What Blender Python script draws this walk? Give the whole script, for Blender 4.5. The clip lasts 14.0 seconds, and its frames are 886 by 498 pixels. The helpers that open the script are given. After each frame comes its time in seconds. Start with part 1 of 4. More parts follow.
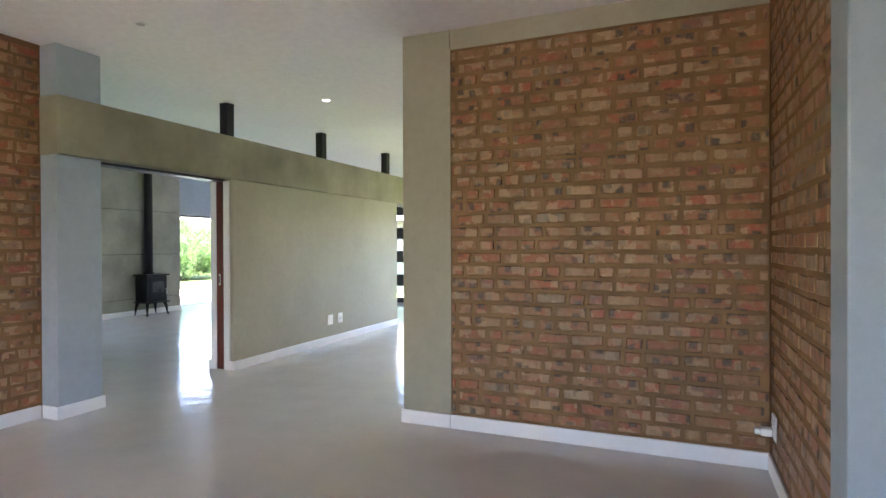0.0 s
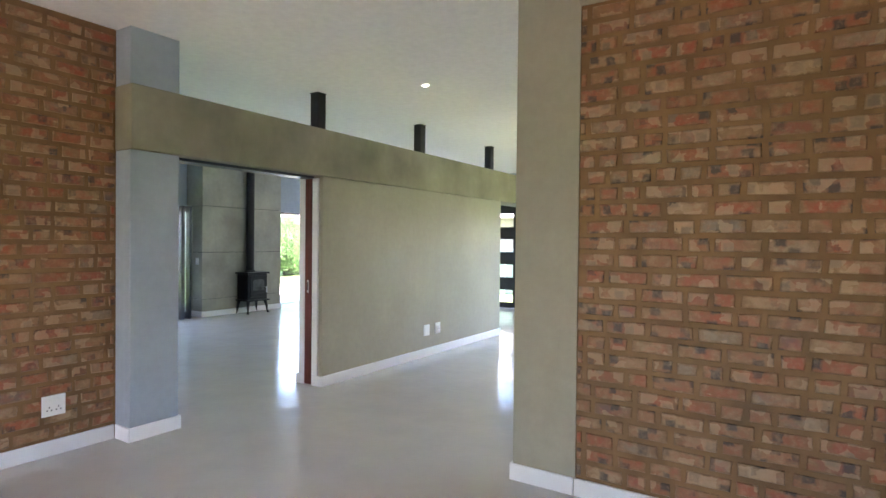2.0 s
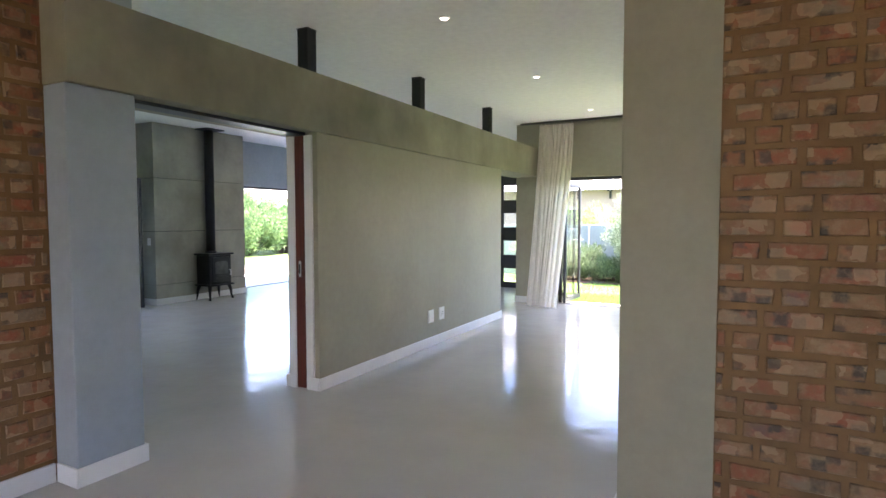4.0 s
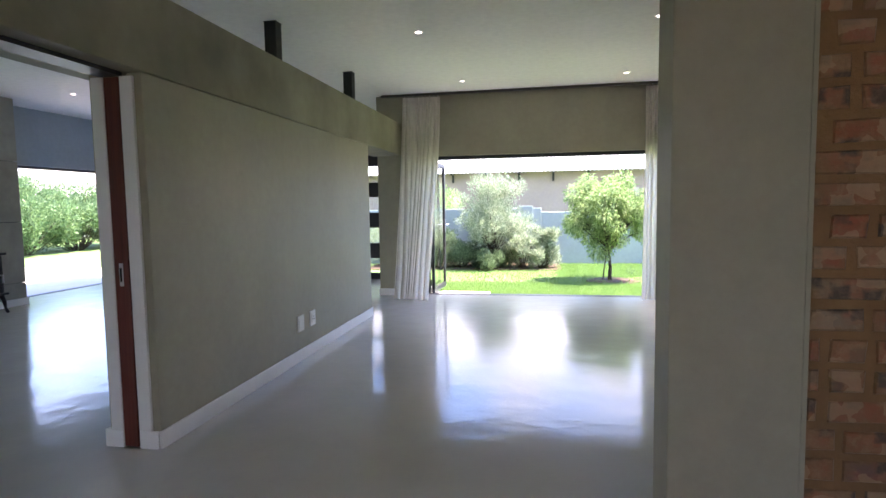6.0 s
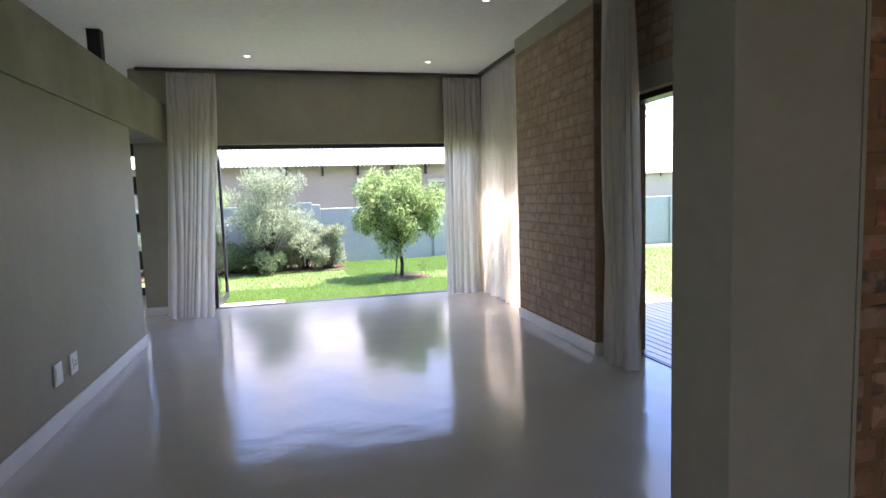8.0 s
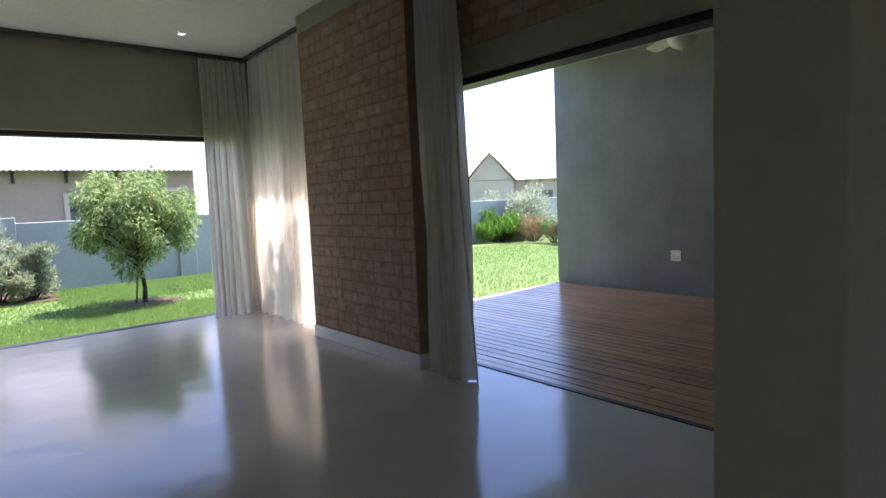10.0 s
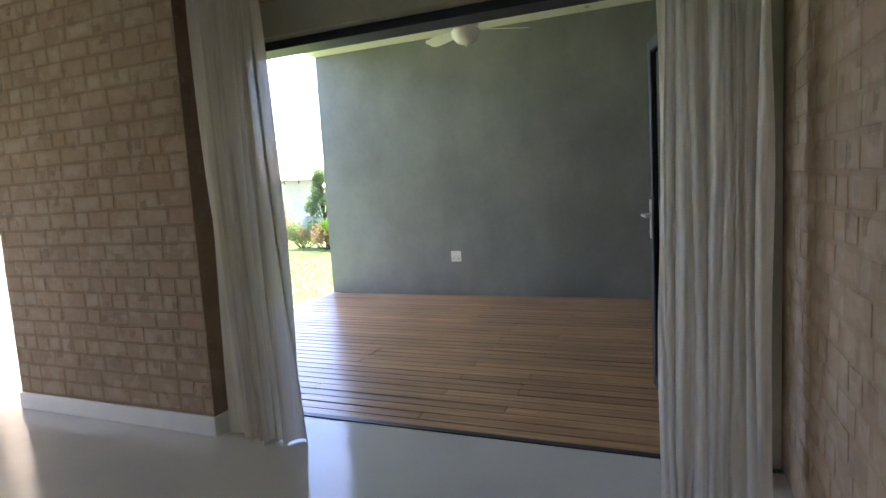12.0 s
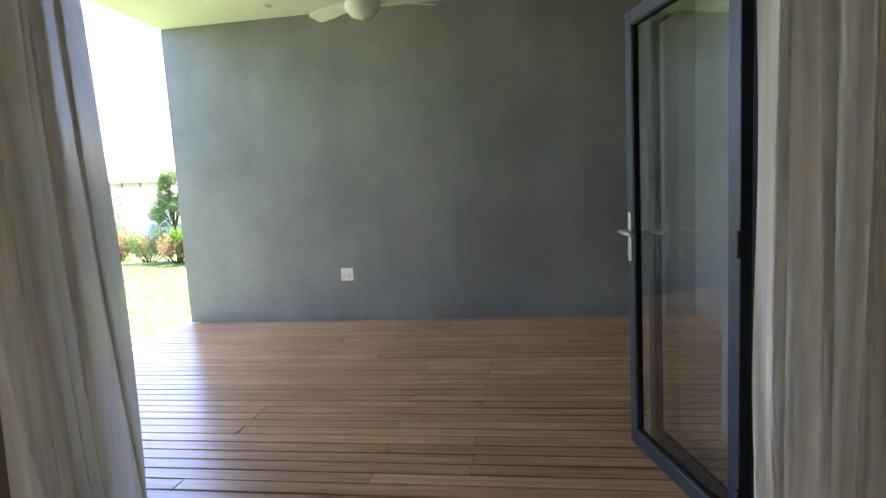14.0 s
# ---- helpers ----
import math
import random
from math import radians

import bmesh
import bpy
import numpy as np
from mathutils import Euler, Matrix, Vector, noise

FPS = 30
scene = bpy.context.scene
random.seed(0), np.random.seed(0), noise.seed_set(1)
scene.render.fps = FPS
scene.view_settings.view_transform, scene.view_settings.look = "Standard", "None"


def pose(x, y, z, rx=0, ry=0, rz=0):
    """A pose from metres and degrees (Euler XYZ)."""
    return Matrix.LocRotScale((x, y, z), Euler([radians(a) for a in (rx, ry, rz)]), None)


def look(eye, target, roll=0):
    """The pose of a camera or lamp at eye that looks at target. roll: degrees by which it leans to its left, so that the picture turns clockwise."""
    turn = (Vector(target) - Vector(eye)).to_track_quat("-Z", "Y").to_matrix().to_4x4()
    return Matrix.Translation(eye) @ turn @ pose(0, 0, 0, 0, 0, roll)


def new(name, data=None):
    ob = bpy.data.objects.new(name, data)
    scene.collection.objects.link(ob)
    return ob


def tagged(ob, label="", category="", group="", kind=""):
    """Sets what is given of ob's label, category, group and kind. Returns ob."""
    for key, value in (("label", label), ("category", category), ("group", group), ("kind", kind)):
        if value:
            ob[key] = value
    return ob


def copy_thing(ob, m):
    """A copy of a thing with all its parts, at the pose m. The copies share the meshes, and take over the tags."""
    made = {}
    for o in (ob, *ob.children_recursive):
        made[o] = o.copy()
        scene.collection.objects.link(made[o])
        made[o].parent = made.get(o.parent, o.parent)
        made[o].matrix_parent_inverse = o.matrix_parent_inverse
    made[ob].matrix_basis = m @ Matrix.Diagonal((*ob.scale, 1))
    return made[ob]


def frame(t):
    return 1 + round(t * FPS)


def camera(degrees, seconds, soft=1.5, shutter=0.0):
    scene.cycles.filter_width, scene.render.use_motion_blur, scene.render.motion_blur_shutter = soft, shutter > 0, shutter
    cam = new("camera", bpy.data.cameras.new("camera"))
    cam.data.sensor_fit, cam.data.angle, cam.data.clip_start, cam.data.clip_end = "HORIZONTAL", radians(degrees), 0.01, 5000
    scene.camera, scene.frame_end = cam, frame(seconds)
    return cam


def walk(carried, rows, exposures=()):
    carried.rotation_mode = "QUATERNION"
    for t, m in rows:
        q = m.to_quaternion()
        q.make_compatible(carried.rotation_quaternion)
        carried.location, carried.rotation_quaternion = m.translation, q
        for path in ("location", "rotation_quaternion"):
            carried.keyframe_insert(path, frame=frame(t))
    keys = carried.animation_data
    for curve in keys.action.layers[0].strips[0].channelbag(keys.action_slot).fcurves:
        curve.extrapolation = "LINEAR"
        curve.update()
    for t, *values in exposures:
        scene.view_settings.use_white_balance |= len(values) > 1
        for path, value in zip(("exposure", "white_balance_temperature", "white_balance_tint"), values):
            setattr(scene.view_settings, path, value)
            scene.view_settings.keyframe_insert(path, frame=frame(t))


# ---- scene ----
cam = camera(76.4, 14.0)
PATH = [
    (0, (0.181, 0.451, 1.381), (-0.589, 2.297, 1.368), -0.2),
    (0.5, (0.07, 0.62, 1.419), (-0.781, 2.43, 1.403), 0.1),
    (1, (-0.003, 0.803, 1.448), (-0.958, 2.56, 1.434), 0.0),
    (1.5, (-0.146, 0.986, 1.477), (-1.176, 2.701, 1.458), 0.4),
    (2, (-0.289, 1.207, 1.481), (-1.369, 2.89, 1.453), 0.6),
    (2.2, (-0.38, 1.292, 1.482), (-1.47, 2.969, 1.446), 0.6),
    (4.3, (-1.45, 1.848, 1.398), (-2.323, 3.643, 1.278), -0.1),
    (4.5, (-1.54, 1.935, 1.387), (-2.362, 3.754, 1.259), -0.1),
    (5, (-1.76, 2.147, 1.381), (-2.452, 4.019, 1.242), -0.3),
    (5.5, (-1.977, 2.348, 1.382), (-2.523, 4.267, 1.24), -0.6),
    (6, (-2.175, 2.527, 1.369), (-2.544, 4.487, 1.214), -0.9),
    (6.5, (-2.345, 2.713, 1.375), (-2.517, 4.699, 1.213), -1.2),
    (7, (-2.542, 2.859, 1.376), (-2.497, 4.852, 1.207), -1.4),
    (7.5, (-2.711, 3.037, 1.384), (-2.442, 5.01, 1.203), -1.7),
    (10, (-2.991, 4.092, 1.256), (-1.71, 5.618, 1.082), -2.5),
    (10.5, (-2.942, 4.345, 1.266), (-1.488, 5.705, 1.079), -2.7),
    (11, (-2.891, 4.551, 1.276), (-1.273, 5.71, 1.072), -3.1),
    (11.5, (-2.833, 4.777, 1.288), (-1.095, 5.744, 1.075), -3.05),
    (12, (-2.743, 5.033, 1.276), (-0.908, 5.798, 1.063), -3.35),
    (12.5, (-2.645, 5.262, 1.293), (-0.746, 5.849, 1.071), -3.25),
    (13, (-2.465, 5.421, 1.272), (-0.529, 5.87, 1.047), -3.7),
    (13.5, (-2.204, 5.528, 1.296), (-0.249, 5.885, 1.071), -3.4),
    (14, (-1.935, 5.637, 1.32), (0.027, 5.94, 1.091), -3.15),
]
walk(cam, [(t, look(eye, target, roll)) for t, eye, target, roll in PATH],
     [(0, 4.3, 7150, 20), (2.0, 4.4, 7150, 20), (4.5, 3.65, 7180, 23), (5.5, 3.3, 6880, 23), (6.5, 2.92, 6640, 26), (7.5, 2.8, 6600, 27),
      (10, 1.95, 6600, 24), (11, 2.42, 6860, 23), (11.5, 2.82, 6950, 24), (12.5, 3.36, 7120, 24), (13.5, 3.55, 6980, 25), (14, 3.4, 6980, 25)])

# ---- world, sun, exposure ----
SUN_DIR = Vector((0.40, 0.03, 0.91)).normalized()
world = bpy.data.worlds.new("World")
scene.world = world
world.use_nodes = True
wn = world.node_tree
for n in list(wn.nodes):
    wn.nodes.remove(n)
sky = wn.nodes.new("ShaderNodeTexSky")
sky.sky_type = "NISHITA"
sky.sun_disc = False
sky.sun_elevation = math.asin(SUN_DIR.z)
sky.sun_rotation = math.atan2(SUN_DIR.x, SUN_DIR.y)
sky.dust_density = 0.6
# soft clouds mixed over the blue
wtc = wn.nodes.new("ShaderNodeTexCoord")
wmap = wn.nodes.new("ShaderNodeMapping")
wmap.inputs["Scale"].default_value = (1.0, 1.0, 2.2)
wnoise = wn.nodes.new("ShaderNodeTexNoise")
wnoise.inputs["Scale"].default_value = 2.6
wnoise.inputs["Detail"].default_value = 7.0
wramp = wn.nodes.new("ShaderNodeValToRGB")
wramp.color_ramp.elements[0].position = 0.50
wramp.color_ramp.elements[1].position = 0.66
wmix = wn.nodes.new("ShaderNodeMixRGB")
wbw = wn.nodes.new("ShaderNodeRGBToBW")
wgain = wn.nodes.new("ShaderNodeMath")
wgain.operation = "MULTIPLY"
wgain.inputs[1].default_value = 1.3
wtint = wn.nodes.new("ShaderNodeMixRGB")
wtint.blend_type = "MULTIPLY"
wtint.inputs["Fac"].default_value = 1.0
wtint.inputs["Color2"].default_value = (0.84, 0.96, 1.18, 1)
wn.links.new(sky.outputs["Color"], wtint.inputs["Color1"])
wn.links.new(sky.outputs["Color"], wbw.inputs["Color"])
wn.links.new(wbw.outputs["Val"], wgain.inputs[0])
wn.links.new(wgain.outputs["Value"], wmix.inputs["Color2"])
wbg = wn.nodes.new("ShaderNodeBackground")
wbg.inputs["Strength"].default_value = 0.14
wout = wn.nodes.new("ShaderNodeOutputWorld")
wn.links.new(wtc.outputs["Generated"], wmap.inputs["Vector"])
wn.links.new(wmap.outputs["Vector"], wnoise.inputs["Vector"])
wn.links.new(wnoise.outputs["Fac"], wramp.inputs["Fac"])
wn.links.new(wramp.outputs["Color"], wmix.inputs["Fac"])
wn.links.new(wtint.outputs["Color"], wmix.inputs["Color1"])
wn.links.new(wmix.outputs["Color"], wbg.inputs["Color"])
wn.links.new(wbg.outputs["Background"], wout.inputs["Surface"])

sun = new("sun", bpy.data.lights.new("sun", "SUN"))
sun.data.energy = 5.0
sun.data.angle = radians(0.5)
sun.data.color = (1.0, 0.95, 0.87)
sun.matrix_world = look((0, 0, 30), Vector((0, 0, 30)) - SUN_DIR)


# ---- materials ----


def node_mat(name):
    m = bpy.data.materials.new(name)
    m.use_nodes = True
    nt = m.node_tree
    bsdf = nt.nodes["Principled BSDF"]
    return m, nt, bsdf


def add(nt, kind, **vals):
    n = nt.nodes.new(kind)
    for k, v in vals.items():
        n.inputs[k.replace("_", " ")].default_value = v
    return n


def ramp(nt, fac, stops):
    r = nt.nodes.new("ShaderNodeValToRGB")
    el = r.color_ramp.elements
    while len(el) < len(stops):
        el.new(0.5)
    for e, (p, c) in zip(el, stops):
        e.position, e.color = p, (*c, 1)
    nt.links.new(fac, r.inputs["Fac"])
    return r.outputs["Color"]


def where(nt, scale=(1, 1, 1)):
    geo = nt.nodes.new("ShaderNodeNewGeometry")
    mp = nt.nodes.new("ShaderNodeMapping")
    mp.inputs["Scale"].default_value = scale
    nt.links.new(geo.outputs["Position"], mp.inputs["Vector"])
    return mp.outputs["Vector"]


def noise_tex(nt, vec, scale, detail=4.0, rough=0.55):
    n = add(nt, "ShaderNodeTexNoise", Scale=scale, Detail=detail, Roughness=rough)
    nt.links.new(vec, n.inputs["Vector"])
    return n.outputs["Fac"]


def bump(nt, bsdf, height, strength, distance):
    b = add(nt, "ShaderNodeBump", Strength=strength, Distance=distance)
    nt.links.new(height, b.inputs["Height"])
    nt.links.new(b.outputs["Normal"], bsdf.inputs["Normal"])


def mixc(nt, fac, a, b, mode="MIX"):
    m = nt.nodes.new("ShaderNodeMixRGB")
    m.blend_type = mode
    for sock, v in ((m.inputs["Fac"], fac), (m.inputs["Color1"], a), (m.inputs["Color2"], b)):
        if hasattr(v, "links"):
            nt.links.new(v, sock)
        elif isinstance(v, (int, float)):
            sock.default_value = v
        else:
            sock.default_value = (*v, 1)
    return m.outputs["Color"]


def shade(c, k):
    return tuple(x * k for x in c)


def plaster(name, col, rough=0.75, mottling=0.10, grain=0.25, big=0.7):
    m, nt, b = node_mat(name)
    v = where(nt)
    large = noise_tex(nt, v, big, 3)
    fine = noise_tex(nt, v, 14, 6, 0.65)
    c1 = ramp(nt, large, [(0.3, shade(col, 1 - mottling)), (0.7, shade(col, 1 + mottling))])
    c2 = ramp(nt, fine, [(0.3, (0.90, 0.90, 0.90)), (0.7, (1.0, 1.0, 1.0))])
    drag = noise_tex(nt, where(nt, (1, 1, 0.3)), 3.4, 5, 0.6)
    c2 = mixc(nt, 1.0, c2, ramp(nt, drag, [(0.3, shade((1, 1, 1), 1 - 0.6 * mottling)), (0.7, (1, 1, 1))]), "MULTIPLY")
    nt.links.new(mixc(nt, 1.0, c1, c2, "MULTIPLY"), b.inputs["Base Color"])
    b.inputs["Roughness"].default_value = rough
    tiny = noise_tex(nt, v, 90, 5, 0.6)
    bump(nt, b, tiny, grain, 0.004)
    return m


def plain(name, col, rough=0.5, metal=0.0, var=0.06):
    m, nt, b = node_mat(name)
    f = noise_tex(nt, where(nt), 9, 5)
    nt.links.new(ramp(nt, f, [(0.3, shade(col, 1 - var)), (0.7, shade(col, 1 + var))]), b.inputs["Base Color"])
    b.inputs["Roughness"].default_value = rough
    b.inputs["Metallic"].default_value = metal
    return m


M_KHAKI = plaster("khaki_wall_paint", (0.37, 0.345, 0.255), 0.55)
M_BEAM = plaster("screeded_beam_plaster", (0.29, 0.27, 0.19), 0.6, 0.24, 0.35, 1.6)
M_BLUE = plaster("blue_grey_wall_paint", (0.36, 0.42, 0.47), 0.55)
M_PATIO = plaster("slate_grey_patio_plaster", (0.235, 0.252, 0.255), 0.6, 0.2, 0.5, 0.9)
M_STOVEWALL = plaster("raw_cement_plaster", (0.36, 0.35, 0.29), 0.65, 0.2, 0.4, 1.8)
M_CEIL = plaster("white_ceiling_paint", (0.90, 0.885, 0.855), 0.8, 0.02, 0.1)
M_WHITE = plain("white_satin_paint", (0.80, 0.80, 0.79), 0.4, 0, 0.02)
M_PLASTIC = plain("white_plastic", (0.82, 0.82, 0.80), 0.3, 0, 0.01)
M_GARDENWALL = plaster("teal_grey_garden_wall_paint", (0.32, 0.365, 0.35), 0.8, 0.08)
M_TAUPE = plaster("taupe_house_plaster", (0.29, 0.225, 0.205), 0.85, 0.05)
M_FARHOUSE = plaster("cream_house_plaster", (0.40, 0.355, 0.32), 0.85, 0.05)
M_BLACK = plain("matt_black_steel", (0.018, 0.018, 0.019), 0.55, 0.3, 0.15)
M_IRON = plain("black_cast_iron", (0.016, 0.016, 0.017), 0.5, 0.4, 0.2)
M_ALU = plain("charcoal_powder_coated_aluminium", (0.030, 0.034, 0.045), 0.4, 0.3, 0.08)
M_STEEL = plain("brushed_steel", (0.6, 0.6, 0.6), 0.3, 1.0, 0.05)
# curtain track colour, darkened to include the shadow line at the ceiling
M_TRACK = plain("shadow_taupe_track", (0.10, 0.088, 0.075), 0.5, 0.2)
M_DARK = plain("dark_gap", (0.01, 0.01, 0.01), 0.8)
M_CONCRETE = plaster("pale_concrete_paving", (0.55, 0.53, 0.49), 0.8, 0.1)
M_BOUNCEPAVE = plaster("reddish_bounce_paving", (0.36, 0.275, 0.23), 0.85, 0.15, 0.4, 2.0)
M_SOIL = plain("brown_soil", (0.065, 0.038, 0.022), 0.95, 0, 0.3)
M_BARK = plain("dark_bark", (0.06, 0.045, 0.035), 0.9, 0, 0.3)


def screed():
    m, nt, b = node_mat("polished_cement_screed")
    v = where(nt)
    large = noise_tex(nt, v, 0.55, 4)
    mid = noise_tex(nt, v, 3.2, 5)
    c = mixc(nt, 1.0, ramp(nt, large, [(0.3, (0.56, 0.535, 0.485)), (0.7, (0.63, 0.605, 0.55))]),
             ramp(nt, mid, [(0.3, (0.94, 0.94, 0.94)), (0.7, (1, 1, 1))]), "MULTIPLY")
    nt.links.new(c, b.inputs["Base Color"])
    r = nt.nodes.new("ShaderNodeMapRange")
    r.inputs["To Min"].default_value, r.inputs["To Max"].default_value = 0.09, 0.16
    nt.links.new(mid, r.inputs["Value"])
    nt.links.new(r.outputs["Result"], b.inputs["Roughness"])
    b.inputs["IOR"].default_value = 1.48
    bump(nt, b, noise_tex(nt, v, 3.4, 4, 0.5), 0.24, 0.02)
    return m


M_FLOOR = screed()


def brick_mat(name, stops, smear, smear_amount, rough, dark, mortar, burning=0.46):
    m, nt, b = node_mat(name)
    info = nt.nodes.new("ShaderNodeObjectInfo")
    v = where(nt)
    base = ramp(nt, info.outputs["Random"], stops)
    # fired faces shift between red and tan within one brick
    blush = ramp(nt, noise_tex(nt, where(nt, (1, 1, 1.4)), 7.5, 3, 0.6), [(0.44, (0, 0, 0)), (0.64, (0.68, 0.68, 0.68))])
    c = mixc(nt, blush, base, stops[1][1])
    film = ramp(nt, noise_tex(nt, v, 11, 6, 0.75), [(0.44, (0.06, 0.06, 0.06)), (0.64, (0.65, 0.65, 0.65))])
    c = mixc(nt, film, c, mortar)
    # mortar dragged over the arrises when the joints were bagged
    local = nt.nodes.new("ShaderNodeTexCoord")
    axes = nt.nodes.new("ShaderNodeSeparateXYZ")
    nt.links.new(local.outputs["Generated"], axes.inputs["Vector"])
    rims = []
    for axis in ("X", "Z"):
        off = nt.nodes.new("ShaderNodeMath")
        off.operation = "SUBTRACT"
        off.inputs[1].default_value = 0.5
        nt.links.new(axes.outputs[axis], off.inputs[0])
        size = nt.nodes.new("ShaderNodeMath")
        size.operation = "ABSOLUTE"
        nt.links.new(off.outputs["Value"], size.inputs[0])
        rims.append(size.outputs["Value"])
    widest = nt.nodes.new("ShaderNodeMath")
    widest.operation = "MAXIMUM"
    nt.links.new(rims[0], widest.inputs[0])
    nt.links.new(rims[1], widest.inputs[1])
    drag = nt.nodes.new("ShaderNodeMath")
    drag.operation = "MULTIPLY_ADD"
    drag.inputs[1].default_value = 0.7
    nt.links.new(noise_tex(nt, v, 17, 4, 0.7), drag.inputs[0])
    nt.links.new(widest.outputs["Value"], drag.inputs[2])
    c = mixc(nt, ramp(nt, drag.outputs["Value"], [(0.60, (0, 0, 0)), (0.86, (0.95, 0.95, 0.95))]), c, mortar)
    # squarish burnt patches with soft, ragged edges
    ragged = nt.nodes.new("ShaderNodeVectorMath")
    ragged.operation = "MULTIPLY_ADD"
    wobble = nt.nodes.new("ShaderNodeTexNoise")
    wobble.inputs["Scale"].default_value = 38
    nt.links.new(v, wobble.inputs["Vector"])
    nt.links.new(wobble.outputs["Color"], ragged.inputs[0])
    ragged.inputs[1].default_value = (0.022, 0.022, 0.022)
    nt.links.new(v, ragged.inputs[2])
    cell = nt.nodes.new("ShaderNodeTexVoronoi")
    cell.distance = "CHEBYCHEV"
    cell.inputs["Scale"].default_value = 14.0
    nt.links.new(ragged.outputs["Vector"], cell.inputs["Vector"])
    pick = nt.nodes.new("ShaderNodeSeparateColor")
    nt.links.new(cell.outputs["Color"], pick.inputs["Color"])
    chosen = ramp(nt, pick.outputs["Red"], [(burning, (0, 0, 0)), (burning + 0.14, (0.85, 0.85, 0.85))])
    core = ramp(nt, cell.outputs["Distance"], [(0.26, (1, 1, 1)), (0.44, (0, 0, 0))])
    burnt = mixc(nt, 1.0, chosen, core, "MULTIPLY")
    c = mixc(nt, burnt, c, dark)
    rim = ramp(nt, pick.outputs["Green"], [(0.72, (0, 0, 0)), (0.8, (0.45, 0.45, 0.45))])
    c = mixc(nt, rim, c, smear)
    wash = ramp(nt, noise_tex(nt, v, 26, 5, 0.7), [(0.48, (0, 0, 0)), (0.75, (smear_amount,) * 3)])
    c = mixc(nt, wash, c, smear)
    zone = noise_tex(nt, v, 0.9, 2)
    c = mixc(nt, 1.0, c, ramp(nt, zone, [(0.3, (0.82, 0.8, 0.78)), (0.7, (1, 1, 1))]), "MULTIPLY")
    nt.links.new(c, b.inputs["Base Color"])
    b.inputs["Roughness"].default_value = rough
    bump(nt, b, noise_tex(nt, v, 55, 6, 0.7), 0.6, 0.006)
    return m


M_BRICK = brick_mat("reclaimed_red_brick", [(0.0, (0.13, 0.105, 0.095)), (0.10, (0.395, 0.088, 0.036)), (0.34, (0.32, 0.105, 0.043)),
                    (0.60, (0.32, 0.165, 0.078)), (0.84, (0.42, 0.27, 0.145)), (1.0, (0.24, 0.19, 0.14))], (0.55, 0.37, 0.22), 0.38, 0.42, (0.05, 0.04, 0.03), (0.24, 0.132, 0.055))
M_MORTAR = plaster("brown_mortar", (0.24, 0.132, 0.055), 0.8, 0.25, 0.9, 4.0)
M_BAGGED = brick_mat("bagged_tan_brick", [(0.0, (0.31, 0.21, 0.14)), (0.35, (0.41, 0.285, 0.19)), (0.6, (0.47, 0.35, 0.245)),
                     (0.8, (0.43, 0.26, 0.165)), (1.0, (0.50, 0.40, 0.30))], (0.50, 0.40, 0.30), 0.45, 0.8, (0.26, 0.18, 0.12), (0.37, 0.25, 0.16), 0.7)
M_BAGSMOOTH = brick_mat("smooth_bagged_mortar", [(0.0, (0.34, 0.235, 0.15)), (0.5, (0.41, 0.27, 0.175)), (1.0, (0.37, 0.27, 0.185))],
                        (0.43, 0.34, 0.25), 0.4, 0.85, (0.27, 0.19, 0.125), (0.36, 0.245, 0.155), 0.7)
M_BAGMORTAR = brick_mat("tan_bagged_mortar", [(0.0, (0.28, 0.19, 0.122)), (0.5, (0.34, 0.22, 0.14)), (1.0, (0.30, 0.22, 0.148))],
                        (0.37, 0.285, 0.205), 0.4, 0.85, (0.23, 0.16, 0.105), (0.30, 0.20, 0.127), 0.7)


def wood(name, dark, light, along, rough):
    m, nt, b = node_mat(name)
    info = nt.nodes.new("ShaderNodeObjectInfo")
    mult = nt.nodes.new("ShaderNodeVectorMath")
    mult.operation = "MULTIPLY_ADD"
    sc = {"y": (38, 1.6, 38), "z": (40, 40, 1.5)}[along]
    geo = nt.nodes.new("ShaderNodeNewGeometry")
    nt.links.new(geo.outputs["Position"], mult.inputs[0])
    mult.inputs[1].default_value = sc
    comb = nt.nodes.new("ShaderNodeCombineXYZ")
    mm = nt.nodes.new("ShaderNodeMath")
    mm.operation = "MULTIPLY"
    mm.inputs[1].default_value = 60
    nt.links.new(info.outputs["Random"], mm.inputs[0])
    for k in "XYZ":
        nt.links.new(mm.outputs["Value"], comb.inputs[k])
    nt.links.new(comb.outputs["Vector"], mult.inputs[2])
    g = noise_tex(nt, mult.outputs["Vector"], 1.0, 5, 0.6)
    c = ramp(nt, g, [(0.3, dark), (0.7, light)])
    tone = ramp(nt, info.outputs["Random"], [(0, (0.72, 0.70, 0.68)), (1, (1.08, 1.05, 1.0))])
    c = mixc(nt, 1.0, c, tone, "MULTIPLY")
    stain = ramp(nt, noise_tex(nt, where(nt), 1.3, 4), [(0.35, (0.8, 0.8, 0.82)), (0.65, (1, 1, 1))])
    nt.links.new(mixc(nt, 1.0, c, stain, "MULTIPLY"), b.inputs["Base Color"])
    b.inputs["Roughness"].default_value = rough
    bump(nt, b, g, 0.3, 0.003)
    return m


M_DECK = wood("oiled_hardwood_decking", (0.34, 0.175, 0.09), (0.64, 0.395, 0.225), "y", 0.28)
M_DOORWOOD = wood("red_mahogany", (0.11, 0.022, 0.014), (0.20, 0.05, 0.03), "z", 0.35)


